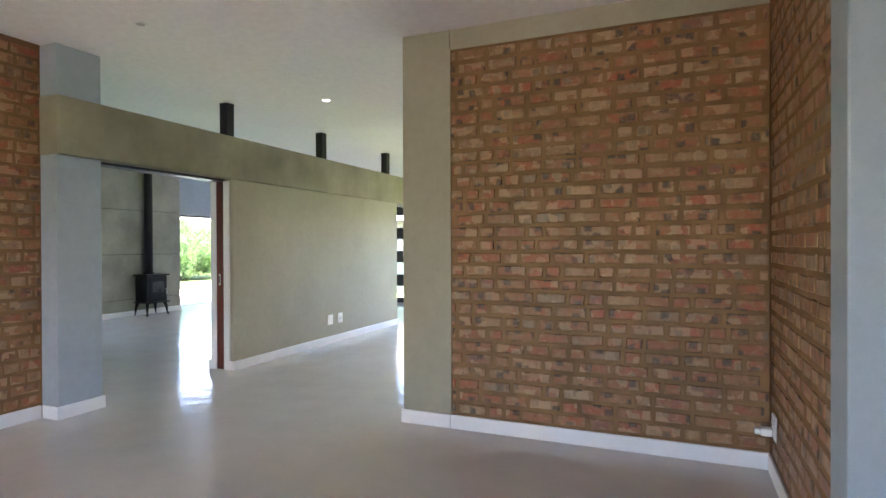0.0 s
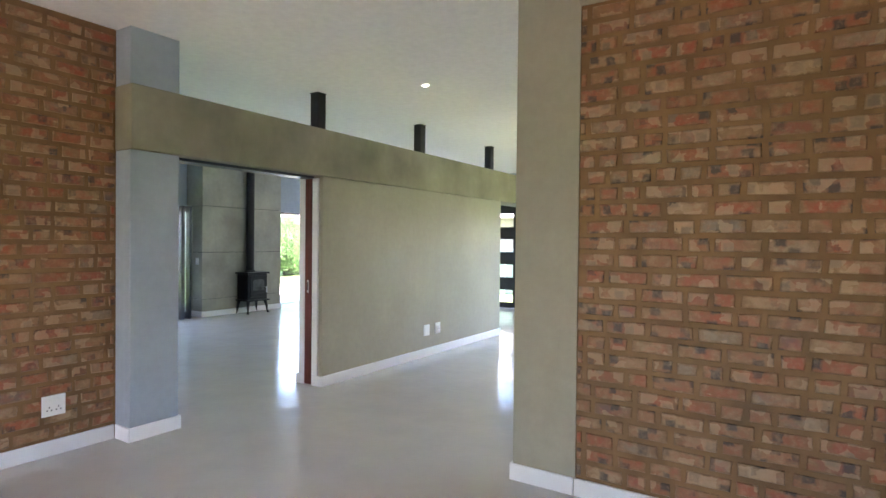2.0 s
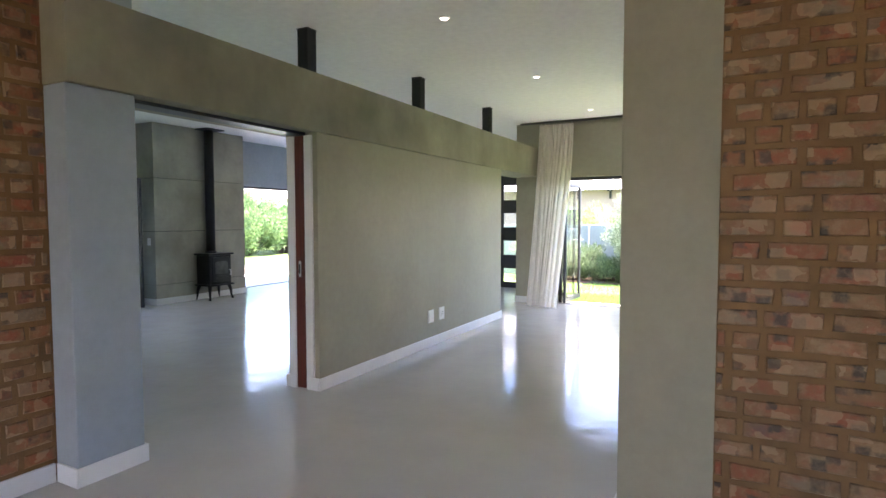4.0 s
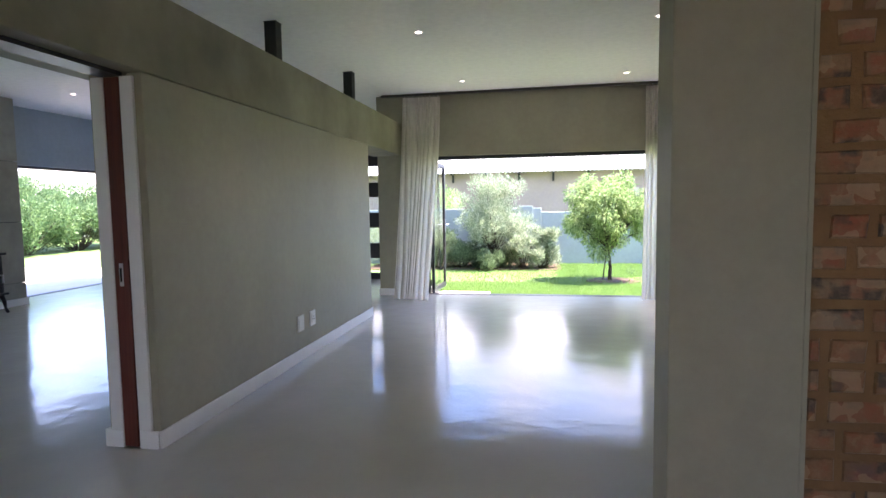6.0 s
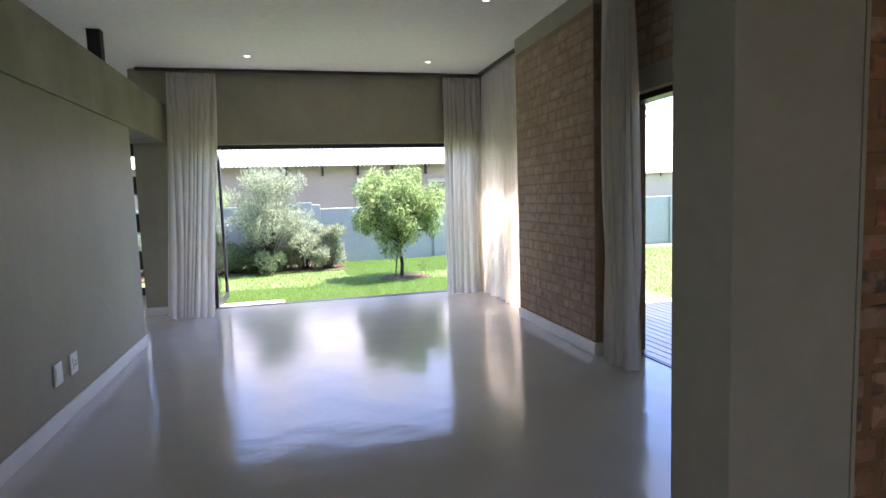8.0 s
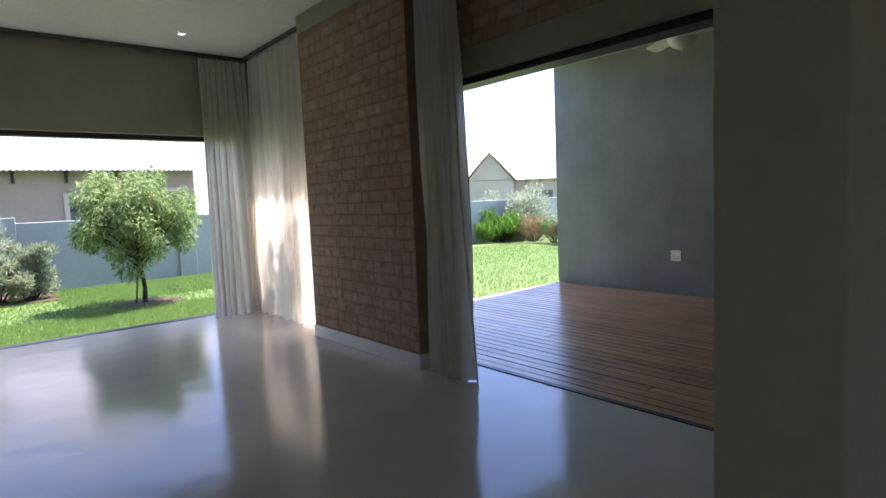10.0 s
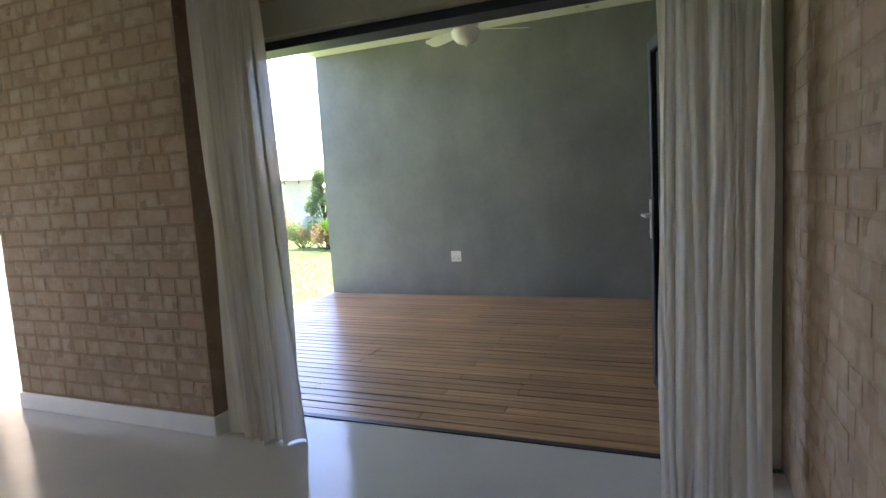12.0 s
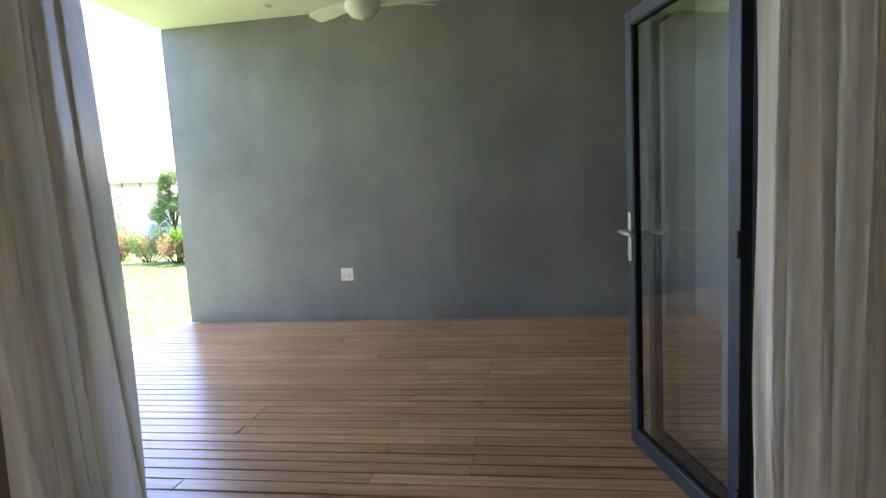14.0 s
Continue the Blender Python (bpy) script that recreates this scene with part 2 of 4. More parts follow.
def fabric(name, col, thin):
    m, nt, b = node_mat(name)
    out = nt.nodes["Material Output"]
    v = where(nt, (60, 60, 2.0))
    streak = noise_tex(nt, v, 1.0, 4)
    c = ramp(nt, streak, [(0.3, shade(col, 0.86)), (0.7, shade(col, 1.04))])
    nt.links.new(c, b.inputs["Base Color"])
    b.inputs["Roughness"].default_value = 0.9
    tr = nt.nodes.new("ShaderNodeBsdfTranslucent")
    nt.links.new(c, tr.inputs["Color"])
    mix = nt.nodes.new("ShaderNodeMixShader")
    mix.inputs["Fac"].default_value = 0.38
    nt.links.new(b.outputs["BSDF"], mix.inputs[1])
    nt.links.new(tr.outputs["BSDF"], mix.inputs[2])
    tp = nt.nodes.new("ShaderNodeBsdfTransparent")
    mix2 = nt.nodes.new("ShaderNodeMixShader")
    mix2.inputs["Fac"].default_value = thin
    nt.links.new(mix.outputs["Shader"], mix2.inputs[1])
    nt.links.new(tp.outputs["BSDF"], mix2.inputs[2])
    nt.links.new(mix2.outputs["Shader"], out.inputs["Surface"])
    bump(nt, b, noise_tex(nt, where(nt), 350, 2), 0.2, 0.002)
    return m


M_LINEN = fabric("cream_linen", (0.89, 0.84, 0.765), 0.02)


def glass():
    m, nt, b = node_mat("clear_glass")
    b.inputs["Base Color"].default_value = (0.93, 0.96, 0.95, 1)
    b.inputs["Roughness"].default_value = 0.0
    b.inputs["IOR"].default_value = 1.5
    b.inputs["Transmission Weight"].default_value = 1.0
    return m


M_GLASS = glass()


def leaf_mat(name, dark, light):
    m, nt, b = node_mat(name)
    out = nt.nodes["Material Output"]
    geo = nt.nodes.new("ShaderNodeNewGeometry")
    c = ramp(nt, geo.outputs["Random Per Island"], [(0, dark), (1, light)])
    nt.links.new(c, b.inputs["Base Color"])
    b.inputs["Roughness"].default_value = 0.55
    tr = nt.nodes.new("ShaderNodeBsdfTranslucent")
    nt.links.new(c, tr.inputs["Color"])
    mix = nt.nodes.new("ShaderNodeMixShader")
    mix.inputs["Fac"].default_value = 0.5
    nt.links.new(b.outputs["BSDF"], mix.inputs[1])
    nt.links.new(tr.outputs["BSDF"], mix.inputs[2])
    nt.links.new(mix.outputs["Shader"], out.inputs["Surface"])
    return m


M_LEAF_TREE = leaf_mat("feathery_green_leaves", (0.09, 0.18, 0.05), (0.45, 0.57, 0.26))
M_LEAF_OLIVE = leaf_mat("silvery_olive_leaves", (0.14, 0.20, 0.11), (0.50, 0.56, 0.42))
M_LEAF_SHRUB = leaf_mat("mid_green_leaves", (0.06, 0.125, 0.045), (0.24, 0.35, 0.14))
M_LEAF_LOW = leaf_mat("grey_green_leaves", (0.06, 0.105, 0.05), (0.24, 0.33, 0.19))
M_LEAF_HEDGE = leaf_mat("hedge_leaves", (0.05, 0.12, 0.045), (0.23, 0.35, 0.16))
M_LEAF_REED = leaf_mat("bright_reed_leaves", (0.10, 0.24, 0.04), (0.24, 0.42, 0.09))
M_LEAF_DRY = leaf_mat("dry_flower_stems", (0.20, 0.20, 0.08), (0.38, 0.25, 0.16))
M_GRASSBLADE = leaf_mat("lawn_blades", (0.115, 0.225, 0.055), (0.20, 0.325, 0.095))


def lawn_mat():
    m, nt, b = node_mat("lawn")
    v = where(nt)
    a = ramp(nt, noise_tex(nt, v, 0.8, 5), [(0.3, (0.13, 0.215, 0.06)), (0.7, (0.175, 0.275, 0.085))])
    f = ramp(nt, noise_tex(nt, v, 60, 4, 0.7), [(0.25, (0.6, 0.6, 0.6)), (0.75, (1.05, 1.05, 1.0))])
    nt.links.new(mixc(nt, 1.0, a, f, "MULTIPLY"), b.inputs["Base Color"])
    b.inputs["Roughness"].default_value = 0.9
    bump(nt, b, noise_tex(nt, v, 120, 4), 0.8, 0.02)
    return m


M_LAWN = lawn_mat()


def emit(name, col, strength):
    m, nt, b = node_mat(name)
    b.inputs["Base Color"].default_value = (*col, 1)
    b.inputs["Emission Color"].default_value = (*col, 1)
    b.inputs["Emission Strength"].default_value = strength
    return m


M_LAMP = emit("lamp_lens", (1.0, 0.95, 0.85), 1.0)
M_ROOF = plain("pale_corrugated_roof_sheet", (0.38, 0.385, 0.40), 0.6, 0.0, 0.04)
M_TILE = plain("grey_brown_roof_tiles", (0.31, 0.28, 0.265), 0.8, 0, 0.15)

# ---- building blocks ----


def box(bm, x0, x1, y0, y1, z0, z1):
    vs = [bm.verts.new((x, y, z)) for z in (z0, z1) for y in (y0, y1) for x in (x0, x1)]
    for f in ((0, 2, 3, 1), (4, 5, 7, 6), (0, 1, 5, 4), (1, 3, 7, 5), (3, 2, 6, 7), (2, 0, 4, 6)):
        bm.faces.new([vs[i] for i in f])
    return vs


def boxes(*dims, bevel=0.0, seg=2):
    bm = bmesh.new()
    for d in dims:
        box(bm, *d)
    if bevel:
        bmesh.ops.bevel(bm, geom=bm.edges[:], offset=bevel, segments=seg, affect="EDGES", profile=0.5)
    return bm


def tube(bm, p0, p1, r0, r1=None, seg=12, caps=True):
    r1 = r0 if r1 is None else r1
    p0, p1 = Vector(p0), Vector(p1)
    q = (p1 - p0).to_track_quat("Z", "Y").to_matrix()
    rings = []
    for p, r in ((p0, r0), (p1, r1)):
        rings.append([bm.verts.new(p + q @ Vector((r * math.cos(a), r * math.sin(a), 0)))
                      for a in (2 * math.pi * i / seg for i in range(seg))])
    for i in range(seg):
        f = bm.faces.new((rings[0][i], rings[0][(i + 1) % seg], rings[1][(i + 1) % seg], rings[1][i]))
        f.smooth = True
    if caps:
        bm.faces.new(rings[0][::-1])
        bm.faces.new(rings[1])


def lathe(bm, prof, seg=28, centre=(0, 0, 0)):
    c = Vector(centre)
    rings = [[bm.verts.new(c + Vector((r * math.cos(a), r * math.sin(a), z))) for a in (2 * math.pi * i / seg for i in range(seg))]
             for r, z in prof]
    for a, b in zip(rings, rings[1:]):
        for i in range(seg):
            f = bm.faces.new((a[i], a[(i + 1) % seg], b[(i + 1) % seg], b[i]))
            f.smooth = True
    bm.faces.new(rings[0][::-1])
    bm.faces.new(rings[-1])


def mesh_of(name, bm, mat):
    me = bpy.data.meshes.new(name)
    bmesh.ops.recalc_face_normals(bm, faces=bm.faces[:])
    bm.to_mesh(me)
    bm.free()
    me.materials.append(mat)
    return me


def part(name, bm, mat, parent, label=""):
    ob = new(name, mesh_of(name, bm, mat))
    ob.parent = parent
    return tagged(ob, label)


def thing(name, m, label, category, group=""):
    ob = new(name)
    ob.empty_display_size = 0.1
    ob.matrix_basis = m
    return tagged(ob, label, category, group)


def setting(name, bm, mat, label, category):
    return tagged(new(name, mesh_of(name, bm, mat)), label, category, kind="structure")


# ---- the structure ----
ZC = 3.005            # ceilings
XB = -4.36           # face of the long wall under the beam
YD, YD2 = 4.39, 4.63  # dividing wall
YN = 10.83           # north wall
XT = -0.14           # threshold to the deck

floor = setting("floor", boxes((-10.55, 1.5, -3.25, 4.5, -0.25, 0), (-10.55, XT, 4.5, 10.97, -0.25, 0),
                (-10.55, -4.73, 10.97, 12.85, -0.25, 0)), M_FLOOR, "polished warm grey cement screed floor, glossy", "floor")
ceiling = setting("ceiling", boxes((-10.75, 1.6, -3.4, 4.5, ZC, ZC + 0.2), (-10.75, 0.1, 4.5, 11.13, ZC, ZC + 0.2),
                  (-10.75, -4.5, 11.13, 12.95, ZC, ZC + 0.2)), M_CEIL, "flat white painted ceiling", "ceiling")
patio_ceiling = setting("ceiling_patio", boxes((0.1, 3.95, 3.9, 9.285, 3.04, 3.04 + 0.165)), M_CEIL, "flat white painted patio ceiling", "ceiling")

# dividing wall: plaster border round two brick panels
setting("wall_divider", boxes((-1.80, -1.405, YD, YD2, 0, ZC), (-1.405, 0.70, YD, YD2, 2.855, ZC), bevel=0.006), M_KHAKI,
        "khaki plaster border of the dividing wall round its brick panel", "wall")
wall_panel_front = setting("wall_divider_core_front", boxes((-1.402, 0.70, YD + 0.008, YD + 0.12, 0, 2.852)), M_MORTAR,
                           "brown mortar bed of a face brick wall panel", "wall")
wall_panel_back = setting("wall_divider_core_back", boxes((-1.402, 0.70, YD + 0.121, YD2 - 0.006, 0, 2.852)), M_BAGSMOOTH,
                          "tan bagged mortar bed of a brick wall panel", "wall")
setting("wall_divider_bead", boxes((-1.411, -1.397, YD - 0.004, YD + 0.004, 0.1, 2.861), (-1.397, 0.70, YD - 0.004, YD + 0.004, 2.849, 2.861)),
        M_KHAKI, "thin plaster edge bead round the brick panel", "trim")
# start room
wall_right = setting("wall_start_east", boxes((0.708, 0.95, 2.775, YD + 0.24, 0, ZC)), M_MORTAR, "brown mortar bed of a face brick wall", "wall")
setting("wall_start_east_end", boxes((0.67, 0.95, 2.56, 2.775, 0, ZC), bevel=0.008),
        M_BLUE, "pale blue grey plaster end of the brick wall", "wall")
setting("wall_start_east_side", boxes((1.3, 1.5, -3.25, 2.775, 0, ZC), (0.95, 1.3, 2.56, 2.775, 0, ZC)), M_BLUE, "pale blue grey plaster side wall", "wall")
wall_left = setting("wall_start_west", boxes((-4.82, -4.568, -3.25, 3.40, 0, ZC)), M_MORTAR, "brown mortar bed of a face brick wall", "wall")
setting("wall_start_south", boxes((-4.82, -3.1, -3.25, -3.05, 0, ZC), (-3.1, -0.2, -3.25, -3.05, 2.05, ZC), (-0.2, 1.5, -3.25, -3.05, 0, ZC)),
        M_BLUE, "blue grey plaster wall with a wide window opening", "wall")
setting("wall_pillar", boxes((-4.82, -4.374, 3.40, 3.778, 0, 2.12), (-4.82, -4.374, 3.40, 3.778, 2.592, ZC), bevel=0.006), M_BLUE,
        "blue grey plaster pillar at the end of the beam", "pillar")
# long wall and beam
setting("wall_long", boxes((-4.455, XB, 5.31, 9.24, 0, 2.12), (-4.69, -4.625, 5.31, 9.24, 0, 2.12), (-4.625, -4.455, 9.08, 9.24, 0, 2.12), bevel=0.004),
        M_KHAKI, "khaki plaster wall with a pocket for the sliding door", "wall")
setting("beam", boxes((-4.80, -4.345, 3.395, YN, 2.122, 2.59), bevel=0.006), M_BEAM, "long screeded olive grey plaster beam", "beam")
setting("beam_track", boxes((-4.60, -4.46, 3.778, 5.285, 2.098, 2.12)), M_ALU, "grey sliding door track under the beam", "trim")
# north wall
setting("wall_north", boxes((-4.73, -4.03, YN, YN + 0.25, 0, ZC), (-4.03, -0.38, YN, YN + 0.25, 2.10, ZC), (-0.38, 0.0, YN, YN + 0.25, 0, ZC),
        bevel=0.004), M_KHAKI, "khaki plaster wall over a wide folding door opening", "wall")
setting("wall_side_north", boxes((-4.73, -4.50, YN + 0.25, 12.85, 0, ZC)), M_KHAKI, "khaki plaster side wall", "wall")
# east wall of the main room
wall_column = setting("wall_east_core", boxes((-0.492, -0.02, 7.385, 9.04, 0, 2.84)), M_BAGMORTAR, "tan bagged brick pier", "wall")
setting("wall_east", boxes((-0.498, -0.02, 7.38, 9.04, 2.84, ZC), (-0.292, -0.02, YD2, 7.38, 2.10, 2.275), (-0.27, -0.02, 9.04, YN, 2.10, ZC),
        (-0.10, 0.0, 4.63, 4.80, 0, 2.10)), M_KHAKI, "khaki plaster wall over the patio doors", "wall")
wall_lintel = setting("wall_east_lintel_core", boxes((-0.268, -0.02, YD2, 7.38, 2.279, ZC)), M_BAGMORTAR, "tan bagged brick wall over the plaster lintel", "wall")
# stove room
setting("wall_stove_west", boxes((-10.55, -10.30, 7.36, 7.68, 0, ZC), (-10.55, -10.30, 9.50, 9.60, 0, ZC), (-10.55, -10.30, 9.60, 12.6, 2.10, ZC),
        (-10.55, -10.30, 4.6, 7.36, 2.12, ZC), (-10.55, -10.30, 2.8, 4.6, 0, ZC), bevel=0.003), M_BLUE, "blue grey plaster wall over glazed openings", "wall")
setting("wall_stove_south", boxes((-10.55, -9.4, 2.8, 3.0, 0, ZC), (-9.4, -4.82, 2.8, 3.0, 0, ZC)), M_BLUE,
        "blue grey plaster wall", "wall")
setting("wall_stove_north", boxes((-10.55, -6.75, 12.6, 12.85, 0, ZC), (-6.75, -4.73, 12.6, 12.85, 2.40, ZC)), M_BLUE, "blue grey plaster wall", "wall")
# near-black core: the shade in the slab joints is put into its colour
stove_panel = setting("wall_stove_panel", boxes((-10.29, -9.83, 7.69, 9.51, 0.0, ZC)), M_DARK,
                      "raw cement plaster chimney breast behind the stove", "wall")
# patio
setting("wall_patio", boxes((3.56, 3.81, 3.9, 9.285, -0.1, 3.04), bevel=0.006), M_PATIO, "slate grey plastered patio wall", "wall")
setting("wall_patio_south", boxes((0.95, 3.56, 3.9, 4.1, -0.1, 3.04)), M_PATIO, "slate grey plastered patio end wall", "wall")
# added facing that catches sky light, so the door glass reads grey, not black
setting("wall_patio_side", boxes((0.0, 0.96, 4.632, 4.70, -0.1, 3.04)), M_PATIO, "slate grey plaster facing added behind the patio door glass", "wall")
setting("ground", boxes((-900, 900, -900, 900, -0.6, -0.10)), M_LAWN, "bright green mown lawn", "lawn")


def skirting(name, *runs):
    setting(name, boxes(*runs, bevel=0.006, seg=2), M_WHITE, "white painted skirting board", "baseboard")


SK = 0.105
skirting("baseboard_divider", (-1.815, -1.405, YD - 0.016, YD, 0, SK), (-1.402, 0.70, YD - 0.014, YD + 0.004, 0, SK))
skirting("baseboard_divider_end", (-1.816, -1.80, YD, YD2, 0, SK))
skirting("baseboard_start_east", (0.686, 0.704, 2.775, YD - 0.016, 0, SK))
skirting("baseboard_start_west", (-4.568, -4.548, -3.0, 3.384, 0, SK))
skirting("baseboard_pillar", (-4.548, -4.358, 3.384, 3.40, 0, SK), (-4.374, -4.358, 3.40, 3.794, 0, SK), (-4.82, -4.374, 3.778, 3.794, 0, SK))
skirting("baseboard_long", (XB, XB + 0.016, 5.294, 9.24, 0, SK), (-4.484, XB, 5.286, 5.308, 0, SK), (-4.705, XB + 0.016, 9.24, 9.256, 0, SK))
skirting("baseboard_long_rear", (-4.708, -4.587, 5.286, 5.308, 0, SK), (-4.708, -4.69, 5.31, 9.24, 0, SK))
skirting("baseboard_north", (-4.746, -4.03, YN - 0.016, YN, 0, SK), (-0.38, -0.1, YN - 0.016, YN, 0, SK))
skirting("baseboard_column", (-0.514, -0.496, 7.364, 9.04, 0, SK + 0.005), (-0.496, -0.30, 7.364, 7.38, 0, SK + 0.005))
skirting("baseboard_stove_panel", (-9.80, -9.784, 7.644, 9.556, 0, SK), (-10.3, -9.80, 7.644, 7.66, 0, SK), (-10.3, -9.80, 9.54, 9.556, 0, SK))

# ---- things of the rooms ----


def text_free_plate(name, m, w, h, label, category, kind_of):
    """A wall plate in local x (width), z (height), facing local -y, its back at y = 0."""
    t = thing(name, m, label, category)
    bm = bmesh.new()
    box(bm, -w / 2, w / 2, -0.011, 0, -h / 2, h / 2)
    bmesh.ops.bevel(bm, geom=bm.edges[:], offset=0.005, segments=3, affect="EDGES", profile=0.5)
    part("plate", bm, M_PLASTIC, t)
    if kind_of == "socket":
        for k in (-1, 1):
            part("rocker", boxes((k * 0.026 - 0.011, k * 0.026 + 0.011, -0.015, -0.010, 0.018, 0.042), bevel=0.002), M_PLASTIC, t)
            bm = bmesh.new()
            for dx, dz in ((0, -0.010), (-0.013, -0.030), (0.013, -0.030)):
                tube(bm, (k * 0.028 + dx, -0.0125, dz), (k * 0.028 + dx, -0.0105, dz), 0.0045, seg=10)
            part("pin_holes", bm, M_DARK, t, "dark socket pin holes")
    elif kind_of == "outlet":
        part("cover", boxes((-0.032, 0.032, -0.017, -0.010, -0.040, 0.040), bevel=0.003), M_PLASTIC, t)
        bm = bmesh.new()
        for dx, dz in ((0, 0.016), (-0.014, -0.008), (0.014, -0.008)):
            tube(bm, (dx, -0.0185, dz), (dx, -0.0165, dz), 0.006, seg=10)
        part("pin_holes", bm, M_DARK, t, "dark socket pin holes")
    elif kind_of == "switch":
        for dz in (-0.022, 0.022):
            part("rocker", boxes((-0.014, 0.014, -0.017, -0.010, dz - 0.018, dz + 0.018), bevel=0.003), M_PLASTIC, t)
    else:
        part("cover", boxes((-0.045, 0.045, -0.014, -0.010, -0.050, 0.050), bevel=0.002), M_PLASTIC, t)
    return t


# a plate faces local -y: turned 90 degrees it faces +x
text_free_plate("wall_socket", pose(XB, 7.175, 0.335, 0, 0, 90), 0.125, 0.14, "white blank cover plate low on the khaki wall", "wall plate", "blank")
text_free_plate("wall_socket", pose(XB, 7.43, 0.335, 0, 0, 90), 0.12, 0.14, "white plastic socket outlet low on the khaki wall", "socket", "outlet")
text_free_plate("wall_socket", pose(-4.556, 2.985, 0.342, 0, 0, 90), 0.145, 0.14, "white double socket outlet on the brick wall", "socket", "socket")
text_free_plate("wall_socket", pose(3.56, 7.49, 0.455, 0, 0, -90), 0.13, 0.13, "white double socket outlet on the grey patio wall", "socket", "socket")
text_free_plate("light_switch", pose(-1.60, YD2, 1.03, 0, 0, 180), 0.09, 0.14, "white plastic light switch on the plaster border", "light switch", "switch")
text_free_plate("light_switch", pose(-9.95, 7.66, 1.05, 0, 0, 0), 0.08, 0.12, "small white light switch on the chimney breast", "light switch", "switch")
sk = text_free_plate("wall_socket", pose(0.692, 4.12, 0.34, 0, 0, -90), 0.125, 0.14, "white socket outlet with a plug in the brick corner", "socket", "outlet")
bm = boxes((-0.024, 0.024, -0.075, -0.017, -0.052, -0.006), bevel=0.008)
tube(bm, (0, -0.072, -0.03), (0, -0.105, -0.03), 0.022, 0.018, 14)
plug = part("plug", bm, M_PLASTIC, sk, "white plug adaptor")


def steel_post(m):
    t = thing("steel_post", m, "short square black steel post between beam and ceiling", "post", "posts on the beam")
    h = ZC - 2.59
    part("shaft", boxes((-0.055, 0.055, -0.055, 0.055, 0, h - 0.008), bevel=0.004), M_BLACK, t)
    part("base_plate", boxes((-0.075, 0.075, -0.075, 0.075, 0, 0.008)), M_BLACK, t)
    part("top_plate", boxes((-0.058, 0.058, -0.058, 0.058, h - 0.008, h - 0.001)), M_BLACK, t)
    return t


post = steel_post(pose(-4.575, 5.45, 2.59))
for y in (7.29, 9.23):
    copy_thing(post, pose(-4.575, y, 2.59))

# sliding door in its pocket
sd = thing("sliding_door", pose(-4.535, 5.285, 0.012), "red mahogany sliding door pushed into its wall pocket", "door")
part("door_leaf", boxes((-0.045, 0.045, 0, 1.9, 0, 2.085), bevel=0.004), M_DOORWOOD, sd)
pull = part("edge_pull", boxes((-0.012, 0.012, -0.004, 0.01, 0.93, 1.06), bevel=0.002), M_STEEL, sd, "steel edge pull")
part("pull_recess", boxes((-0.006, 0.006, -0.006, 0, 0.955, 1.035)), M_DARK, pull)
setting("door_frame_front", boxes((-4.484, -4.405, 5.288, 5.308, SK, 2.10), bevel=0.003), M_WHITE, "white painted door jamb of the pocket", "trim")
setting("door_frame_back", boxes((-4.665, -4.587, 5.288, 5.308, SK, 2.10), bevel=0.003), M_WHITE, "white painted door jamb of the pocket", "trim")

# ---- stove ----
st = thing("wood_stove", pose(-9.62, 8.66, 0, 0, 0, 90), "black cast iron wood stove on four legs with a tall flue", "stove")


def rbox(dims, bevel, seg=3):
    return boxes(dims, bevel=bevel, seg=seg)


# local: front faces -y
part("body", rbox((-0.235, 0.235, -0.17, 0.17, 0.27, 0.79), 0.02), M_IRON, st)
part("top_plate", rbox((-0.27, 0.27, -0.205, 0.19, 0.79, 0.822), 0.01), M_IRON, st)
part("base_plate", rbox((-0.26, 0.26, -0.215, 0.185, 0.25, 0.278), 0.009), M_IRON, st)
door = part("stove_door", rbox((-0.19, 0.19, -0.195, -0.165, 0.33, 0.755), 0.012), M_IRON, st)
bm = bmesh.new()
pts = [(-0.135, 0.46), (0.135, 0.46)] + [(0.135 * math.cos(a), 0.655 + 0.03 * math.sin(a)) for a in [math.pi * i / 12 for i in range(13)]]
for y in (-0.199, -0.193):
    bm.faces.new([bm.verts.new((x, y, z)) for x, z in pts])
bm.verts.ensure_lookup_table()
n = len(pts)
for i in range(n):
    bm.faces.new((bm.verts[i], bm.verts[(i + 1) % n], bm.verts[n + (i + 1) % n], bm.verts[n + i]))
# lightened grey base colour stands in for the reflection in the glass
M_STOVEGLASS = plain("grey_reflection_glass", (0.09, 0.09, 0.088), 0.2, 0, 0.35)
part("door_glass", bm, M_STOVEGLASS, door, "dark arched door glass")
bm = bmesh.new()
tube(bm, (0.165, -0.20, 0.52), (0.165, -0.235, 0.52), 0.008)
tube(bm, (0.165, -0.235, 0.53), (0.165, -0.235, 0.42), 0.010, 0.013)
part("door_handle", bm, M_STEEL, door, "steel door handle")
bm = bmesh.new()
for k in range(5):
    box(bm, -0.12, 0.12, -0.2, -0.193, 0.36 + 0.016 * k, 0.367 + 0.016 * k)
part("vent_grille", bm, M_IRON, door)
part("ash_lip", rbox((-0.2, 0.2, -0.27, -0.2, 0.262, 0.282), 0.006), M_IRON, st)
